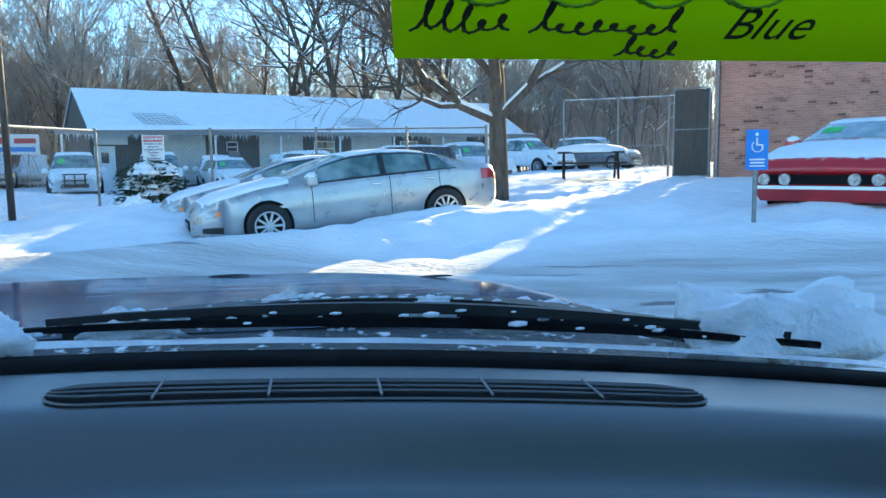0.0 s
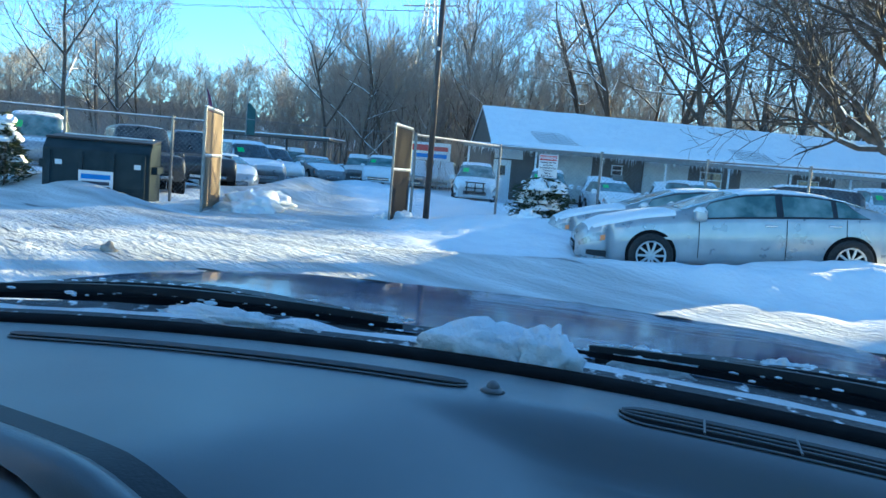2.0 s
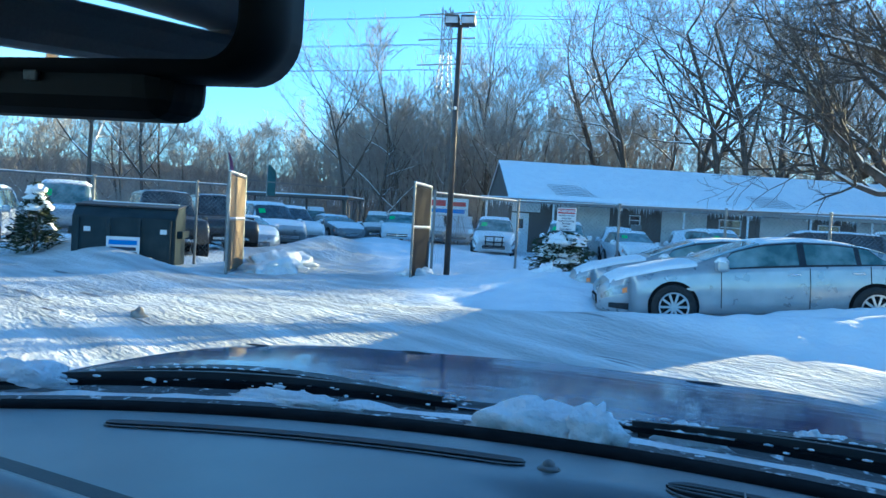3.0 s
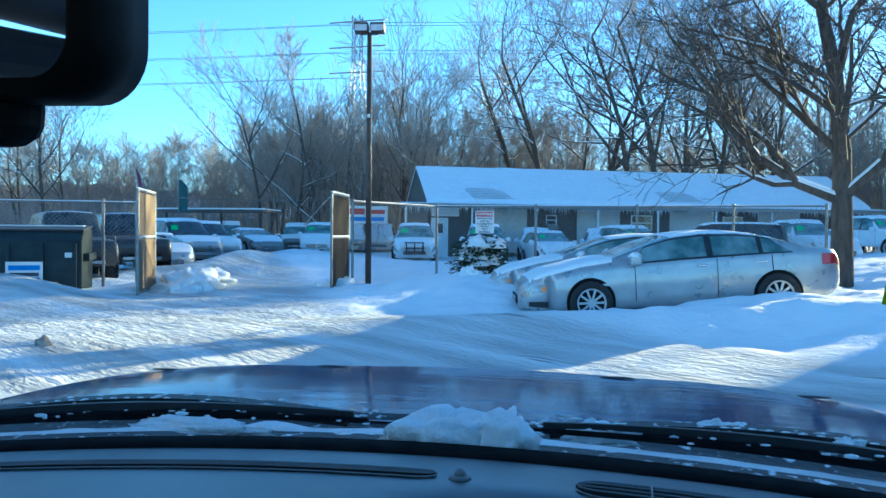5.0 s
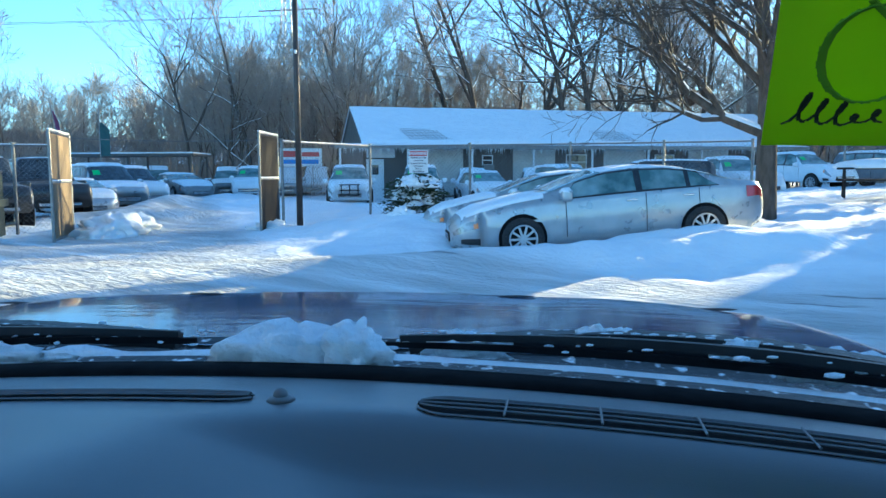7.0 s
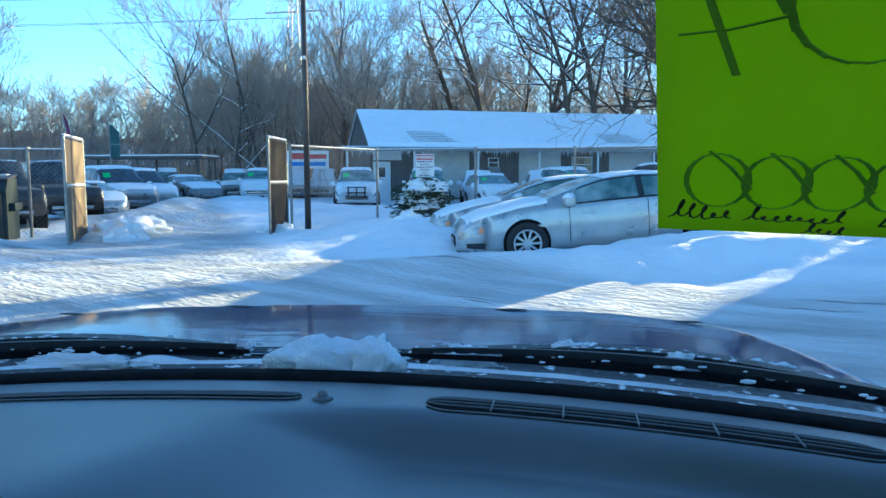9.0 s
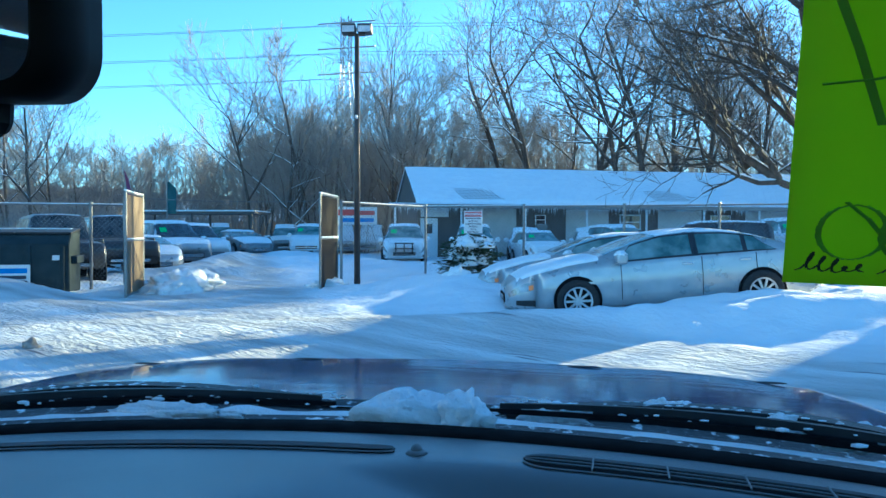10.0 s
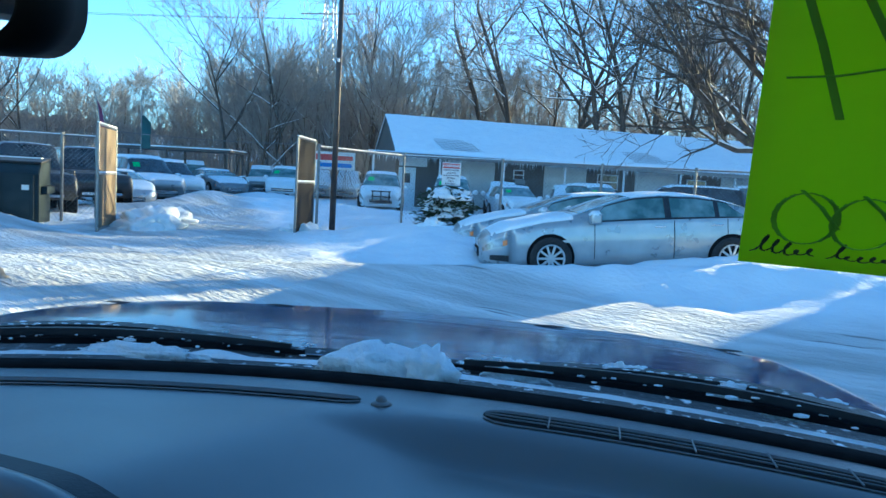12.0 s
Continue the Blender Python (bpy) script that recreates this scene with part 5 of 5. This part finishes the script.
for x in (-0.9, -0.3, 0.3, 0.9):
    part("rib", box(0.07, 0.06, 1.05, (x, -0.02, 0.56), 0.015), DUMP, dm)
for x in (-1.08, 1.08):
    part("lift_pocket", box(0.12, 1.0, 0.16, (x, 0.7, 0.8), 0.02), DUMP, dm)
sn = part("sign", box(0.66, 0.012, 0.40, (0.0, -0.062, 0.52), 0.004), SIGNW, dm, "white sign with blue writing")
bars(sn, ((0, 0.60, 0.56, 0.10),), SIGNB, -0.072)
bars(sn, ((0, 0.47, 0.52, 0.07), (0, 0.38, 0.56, 0.05)), SIGNK, -0.072)
for x in (-0.72, 0.78):
    part("sticker", box(0.13, 0.01, 0.10, (x, -0.012, 0.85), 0.002), SIGNW, dm)
part("lid_snow", box(1.8, 0.35, 0.03, (0, 1.25, 1.44), 0.012), SNOW_FINE, dm)


# ---- the low office building ----



def build_office():
    t = thing("office_building", OFFICE, "long low building with snowy gable roof and icicles", "building")
    # walls: front at y = 1.1
    w = part("wall", box(BL - 3.2, 0.2, 2.85, (2.6 + (BL - 3.2) / 2, 1.2, 1.42), 0.01), SIDING, t, "dark board siding")
    x = 2.65
    while x < BL - 0.7:
        part("board", box(0.025, 0.02, 2.7, (x, 1.09, 1.36), 0.004), SIDING, w)
        x += 0.42
    for x0, x1 in ((5.3, 7.95), (10.8, 13.3), (16.3, 19.0), (21.8, 24.5)):
        part("wall_panel", box(x1 - x0, 0.05, 2.45, ((x0 + x1) / 2, 1.07, 1.35), 0.01), PANELW, w, "pale wall panel")
    for x0, x1, z0, z1 in ((9.05, 9.6, 1.75, 2.25), (14.0, 15.2, 1.5, 2.3), (19.6, 20.8, 1.5, 2.3)):
        win = part("window", box(x1 - x0, 0.05, z1 - z0, ((x0 + x1) / 2, 1.075, (z0 + z1) / 2), 0.01), GLASS_D, t)
        for zz in (z0, z1, (z0 + z1) / 2):
            part("frame", box(x1 - x0 + 0.08, 0.07, 0.05, ((x0 + x1) / 2, 1.06, zz), 0.008), SIGNW, win)
        for xx in (x0, x1):
            part("frame", box(0.05, 0.07, z1 - z0, (xx, 1.06, (z0 + z1) / 2), 0.008), SIGNW, win)
    d = part("door", box(0.92, 0.06, 2.05, (3.15, 1.07, 1.03), 0.01), SIGNW, t, "white door with a small window")
    part("door_window", box(0.34, 0.02, 0.5, (3.15, 1.03, 1.5), 0.01), GLASS_D, d)
    part("sign_board", box(1.5, 0.04, 0.50, (3.45, 1.05, 2.38), 0.01), SIGNW, t, "pale sign board")
    part("air_conditioner", box(0.6, 0.35, 0.28, (9.33, 0.95, 1.62), 0.03), GALV, t)
    for x in (2.6, BL - 0.7):
        V = [(x - 0.08, 1.1, 0), (x - 0.08, 8.3, 0), (x - 0.08, 8.3, 2.8), (x - 0.08, 4.7, 4.85), (x - 0.08, 1.1, 2.8)]
        V += [(a + 0.16, b, c) for a, b, c in V]
        F = [(0, 1, 2, 3, 4), (9, 8, 7, 6, 5)] + [(i, i + 5, (i + 1) % 5 + 5, (i + 1) % 5) for i in range(5)]
        part("gable_wall", (V, F), SIDING, t)
    part("wall", box(BL - 3.2, 0.2, 2.8, (2.6 + (BL - 3.2) / 2, 8.2, 1.4), 0.01), SIDING, t)
    # canopy over the walk
    cp = part("canopy", box(BL - 0.9, 1.3, 0.12, (0.9 + (BL - 0.9) / 2, 0.6, 2.70), 0.01), SIDING, t, "flat canopy along the front")
    part("fascia", box(BL - 0.9, 0.05, 0.20, (0.9 + (BL - 0.9) / 2, -0.03, 2.66), 0.008), GALV, cp)
    part("canopy_snow", grid(lin(0.9, BL, 90), (0, 0.25, 0.5, 0.75, 1), lambda a, k: (a, -0.07 + 1.35 * k, 2.765 + (0.07 + 0.03 * noise.noise((a * 1.3, k, 1))) * (1 if k else 0))), SNOW, cp, "snow on the canopy", True)
    for i in range(9):
        part("post", box(0.09, 0.09, 2.65, (1.2 + i * (BL - 1.6) / 8, 0.1, 1.32), 0.01), SIGNW, cp)
    rng = random.Random(2)
    bm = bmesh.new()
    for i in range(330):
        ln = rng.uniform(0.06, 0.42)
        a = rng.uniform(6, BL) if i % 4 else rng.uniform(1, 6)
        bmesh.ops.create_cone(bm, cap_ends=False, segments=4, radius1=0.0, radius2=0.018, depth=ln, matrix=pose(a, -0.05, 2.57 - ln / 2))
    tagged(part("icicles", bm, LENSW, cp, "row of icicles"), kind="stuff")
    # roof: two slopes with thick snow
    r = part("roof", grid((2.45, BL - 0.3), (0, 1, 2), lambda a, k: (a, (0.9, 4.7, 8.7)[k], (2.80, 4.95, 2.75)[k])), SHINGLE, t)
    sol = r.modifiers.new("thick", "SOLIDIFY")
    sol.thickness = 0.12
    part("roof_snow", grid(lin(2.42, BL - 0.27, 110), lin(0, 1, 22), lambda a, k: (a, 0.86 + 3.86 * k, 2.85 + 2.13 * k + (0.0 if k == 0 else 0.10 + 0.035 * noise.noise((a * 0.7, k * 4, 0)) + 0.012 * noise.noise((a * 3, k * 12, 4))))), SNOW, r, "smooth snow on the roof", True)
    for x0 in (5.1, 16.3):
        p = new("melt_patch")
        p.parent = r
        for i in range(7):
            k = 0.07 + 0.045 * i
            part("shingle", box(2.3 - 0.1 * i, 0.016, 0.008, (x0 + 1.1 - 0.10 * i, 0.86 + 3.86 * k, 2.85 + 2.13 * k + 0.126), 0, None, pose(0, 0, 0, 29)), SHINGLE, p)
        for j in range(9):
            k = 0.195
            part("shingle", box(0.014, 1.1, 0.008, (x0 + 0.1 + 0.25 * j - 0.3, 0.86 + 3.86 * k, 2.85 + 2.13 * k + 0.124), 0, None, pose(0, 0, 0, 29) @ pose(0, 0, 0, 0, 0, 18)), SHINGLE, p)
    part("back_snow", grid(lin(2.42, BL - 0.27, 20), (0, 1), lambda a, k: (a, 4.72 + 4.0 * k, 5.07 - 2.2 * k)), SNOW, r)


build_office()

# ---- brick building ----
BRK = pose(3.85, 23.65, ground_z(4.5, 23.4) - 0.15, 0, 0, -31)
bb = thing("brick_building", BRK, "red-brown brick building with a snowy mansard roof", "building")
BW, BH = 26.0, 4.15
bw = mat("brick_courses", (0.50, 0.235, 0.165), (0.40, 0.18, 0.125), 9.0, 0.85, bump=0.2, bump_scale=60)
nt = bw.node_tree
bt = nt.nodes.new("ShaderNodeTexBrick")
bt.inputs["Scale"].default_value = 1.0
bt.inputs["Brick Width"].default_value, bt.inputs["Row Height"].default_value, bt.inputs["Mortar Size"].default_value = 0.215, 0.075, 0.007
for key, c in (("Color1", (0.54, 0.25, 0.175, 1)), ("Color2", (0.42, 0.18, 0.125, 1)), ("Mortar", (0.44, 0.31, 0.25, 1))):
    bt.inputs[key].default_value = c
co = nt.nodes.new("ShaderNodeTexCoord")
mp = nt.nodes.new("ShaderNodeMapping")
mp.inputs["Rotation"].default_value = (radians(-90), 0, 0)
nt.links.new(co.outputs["Object"], mp.inputs[0])
nt.links.new(mp.outputs[0], bt.inputs["Vector"])
mxn = nt.nodes.new("ShaderNodeMix")
mxn.data_type, mxn.blend_type = "RGBA", "MULTIPLY"
mxn.inputs["Factor"].default_value = 0.55
nt.links.new(bt.outputs["Color"], mxn.inputs["A"])
nz2 = nt.nodes.new("ShaderNodeTexNoise")
nz2.inputs["Scale"].default_value = 0.9
rp = nt.nodes.new("ShaderNodeValToRGB")
rp.color_ramp.elements[0].position, rp.color_ramp.elements[1].position = 0.3, 0.7
rp.color_ramp.elements[0].color, rp.color_ramp.elements[1].color = (0.62, 0.6, 0.6, 1), (1.15, 1.1, 1.05, 1)
nt.links.new(co.outputs["Object"], nz2.inputs["Vector"])
nt.links.new(nz2.outputs["Fac"], rp.inputs[0])
nt.links.new(rp.outputs[0], mxn.inputs["B"])
nt.links.new(mxn.outputs["Result"], nt.nodes["Principled BSDF"].inputs["Base Color"])
bwall = part("wall", box(BW, 10.0, BH, (BW / 2, 5.0, BH / 2), 0.01), bw, bb, "weathered brick wall")
part("downpipe", box(0.08, 0.08, BH, (0.12, -0.05, BH / 2), 0.01), GALV, bb)
V = [(-0.12, -0.5, BH), (BW + 0.5, -0.5, BH), (BW + 0.5, 10.5, BH), (-0.12, 10.5, BH), (0.9, 0.5, BH + 3.2), (BW, 0.5, BH + 3.2), (BW, 10, BH + 3.2), (0.9, 10, BH + 3.2)]
rf = part("roof", (V, [(3, 2, 1, 0), (0, 1, 5, 4), (1, 2, 6, 5), (2, 3, 7, 6), (3, 0, 4, 7), (4, 5, 6, 7)]), SHINGLE, bb)
part("roof_snow", grid(lin(0, BW, 90), lin(0, 1, 10), lambda a, k: (a + (0.9 * k if a < 1 else 0), -0.50 + 1.0 * k, BH + 0.05 + 3.2 * k + 0.06 + 0.05 * noise.noise((a * 1.1, k * 3, 0)))), snow_mix(mat("patchy_snow", (0.14, 0.14, 0.15), (0.2, 0.2, 0.21), 6.0, 0.8), 0.78, 1.6, 0.06), rf, "patchy snow sliding off shingles", True)
part("fascia", box(BW + 0.6, 0.05, 0.22, (BW / 2 + 0.18, -0.52, BH + 0.02), 0.01), SIDING, rf)
rngb = random.Random(8)
brick_me = None
for i in range(260):
    row, colm = rngb.randrange(3, 52), rngb.randrange(1, 62)
    ob_m = brick_me
    if brick_me is None:
        b0 = part("brick", box(0.205, 0.03, 0.066, (0, 0, 0), 0.004), mat("clinker_brick", (0.20, 0.09, 0.065), (0.38, 0.17, 0.12), 3.0, 0.85, rand=0.5), bwall)
        brick_me = b0.data
        ob = b0
    else:
        ob = new("brick", brick_me)
        ob.parent = bwall
    ob.location = (0.215 * (colm + 0.5 * (row % 2)), -0.012 + rngb.uniform(-0.004, 0.004), 0.075 * row + 0.0375)

# ---- picnic table under snow ----
tx, ty = 0.25, 22.2
pt = thing("picnic_table", pose(tx, ty, ground_z(tx, ty), 0, 0, 4), "picnic table with a thick cap of snow", "table")
part("tabletop", box(1.85, 0.8, 0.05, (0, 0, 0.74), 0.01), SLATD, pt)
for s in (-1, 1):
    part("bench", box(1.85, 0.26, 0.05, (0, 0.65 * s, 0.44), 0.01), SLATD, pt)
    for y in (-0.3, 0.3):
        part("leg", rod((0.75 * s, y * 2.0, 0), (0.75 * s, y * 0.6, 0.74), 0.035, None, 6), SLATD, pt)
    part("brace", box(0.05, 1.4, 0.09, (0.75 * s, 0, 0.42), 0.01), SLATD, pt)
sc = part("snow_cap", lump(1.0, 0.50, 0.22, 5, 4, 0.10, 1.2), SNOW, pt, "thick rounded cap of snow", True)
sc.location = (0, 0, 0.77)

# ---- heaps of ploughed snow ----
for i, (x, y, sx, sy, sz, rot) in enumerate(((-13.15, 9.65, 0.6, 0.75, 0.38, 40), (-12.75, 9.2, 0.4, 0.45, 0.24, 10), (-13.9, 10.5, 0.7, 0.6, 0.26, 70), (-7.9, 12.4, 0.25, 0.18, 0.2, 0), (-8.0, 16.6, 0.6, 0.5, 0.35, 0), (-10.9, 11.9, 0.5, 0.35, 0.2, 60))):
    ob = part("snow_heap", lump(sx, sy, sz, i + 20, 4, 0.55, 2.4), SNOW_FINE, None, smooth=True)
    ob.matrix_world = pose(x, y, ground_z(x, y) - 0.05, 0, 0, rot)
    tagged(ob, "heap of rough ploughed snow", "snow heap", "snow heaps")
ob = part("ice_chunk", lump(0.10, 0.08, 0.10, 60, 2, 0.5), mat("dirty_ice", (0.16, 0.14, 0.12), (0.3, 0.28, 0.26), 20.0, 0.6), None, smooth=True)
ob.matrix_world = pose(-7.9, 3.9, ground_z(-7.9, 3.9))
tagged(ob, "dark lump of dirty ice on the lane", "ice chunk")

# ---- open shed in the lot ----
sh = thing("carport", pose(-34.5, 27.0, ground_z(-34.5, 27), 0, 0, 30), "low open shed with a snowy flat roof", "shed")
part("roof", box(7.0, 3.0, 0.12, (0, 0, 2.35), 0.02), SIDING, sh)
part("roof_snow", box(7.0, 3.0, 0.07, (0, 0, 2.445), 0.05), SNOW, sh)
for x in (-3.3, 0, 3.3):
    for y in (-1.3, 1.3):
        part("post", box(0.1, 0.1, 2.3, (x, y, 1.15), 0.01), SIDING, sh)

# ---- far house, pylon and power lines ----
fx, fy = polar(51.5, 110)
fh = thing("far_house", pose(fx, fy, 0, 0, 0, 50), "distant low house with a snowy roof", "building")
part("wall", box(26, 8, 3.0, (0, 0, 1.5), 0.05), SLATT, fh)
part("roof", ([(-14, -5, 3), (14, -5, 3), (14, 5, 3), (-14, 5, 3), (-14, 0, 5.6), (14, 0, 5.6)], [(0, 1, 5, 4), (2, 3, 4, 5), (0, 4, 3), (1, 2, 5)]), SNOW, fh)
qx, qy = polar(41.4, 150)
pl = thing("pylon", pose(qx, qy, 0, 0, 0, 20), "distant steel lattice power pylon", "pylon")


def half(z):
    return 3.2 - 2.4 * min(1.0, z / 34)


levels = [0, 6, 11, 15.5, 19.5, 23, 26, 29, 32, 35, 38, 41, 44]
corners = ((-1, -1), (1, -1), (1, 1), (-1, 1))
for z0, z1 in zip(levels, levels[1:]):
    bm = bmesh.new()
    for i in range(4):
        (ax_, ay_), (bx_, by_) = corners[i], corners[(i + 1) % 4]
        h0, h1 = half(z0), half(z1)
        rod((ax_ * h0, ay_ * h0, z0), (ax_ * h1, ay_ * h1, z1), 0.10, bm, 4)
        rod((ax_ * h0, ay_ * h0, z0), (bx_ * h1, by_ * h1, z1), 0.06, bm, 4)
        rod((bx_ * h0, by_ * h0, z0), (ax_ * h1, ay_ * h1, z1), 0.06, bm, 4)
    part("lattice", bm, GALV, pl)
for z in (33, 38, 43):
    part("cross_arm", rod((-6, 0, z), (6, 0, z), 0.14, None, 4), GALV, pl)
for s, z in ((-6, 32), (6, 32), (-6, 37), (6, 37), (-5, 42.5), (5, 42.5)):
    P0 = pl.matrix_world @ Vector((s, 0, z))
    for far in (-1, 1):
        V, F = [], []
        P1 = P0 + Vector((-167 * far, -89 * far, 2))
        pts = [P0.lerp(P1, k) - Vector((0, 0, 7 * k * (1 - k))) for k in lin(0, 1, 14)]
        for p, q in zip(pts, pts[1:]):
            tube(V, F, p, q, 0.05, 0.05, 3)
        tagged(part("power_line", (V, F), POLE), "thin power line hanging from the pylon", "power line", "power lines")
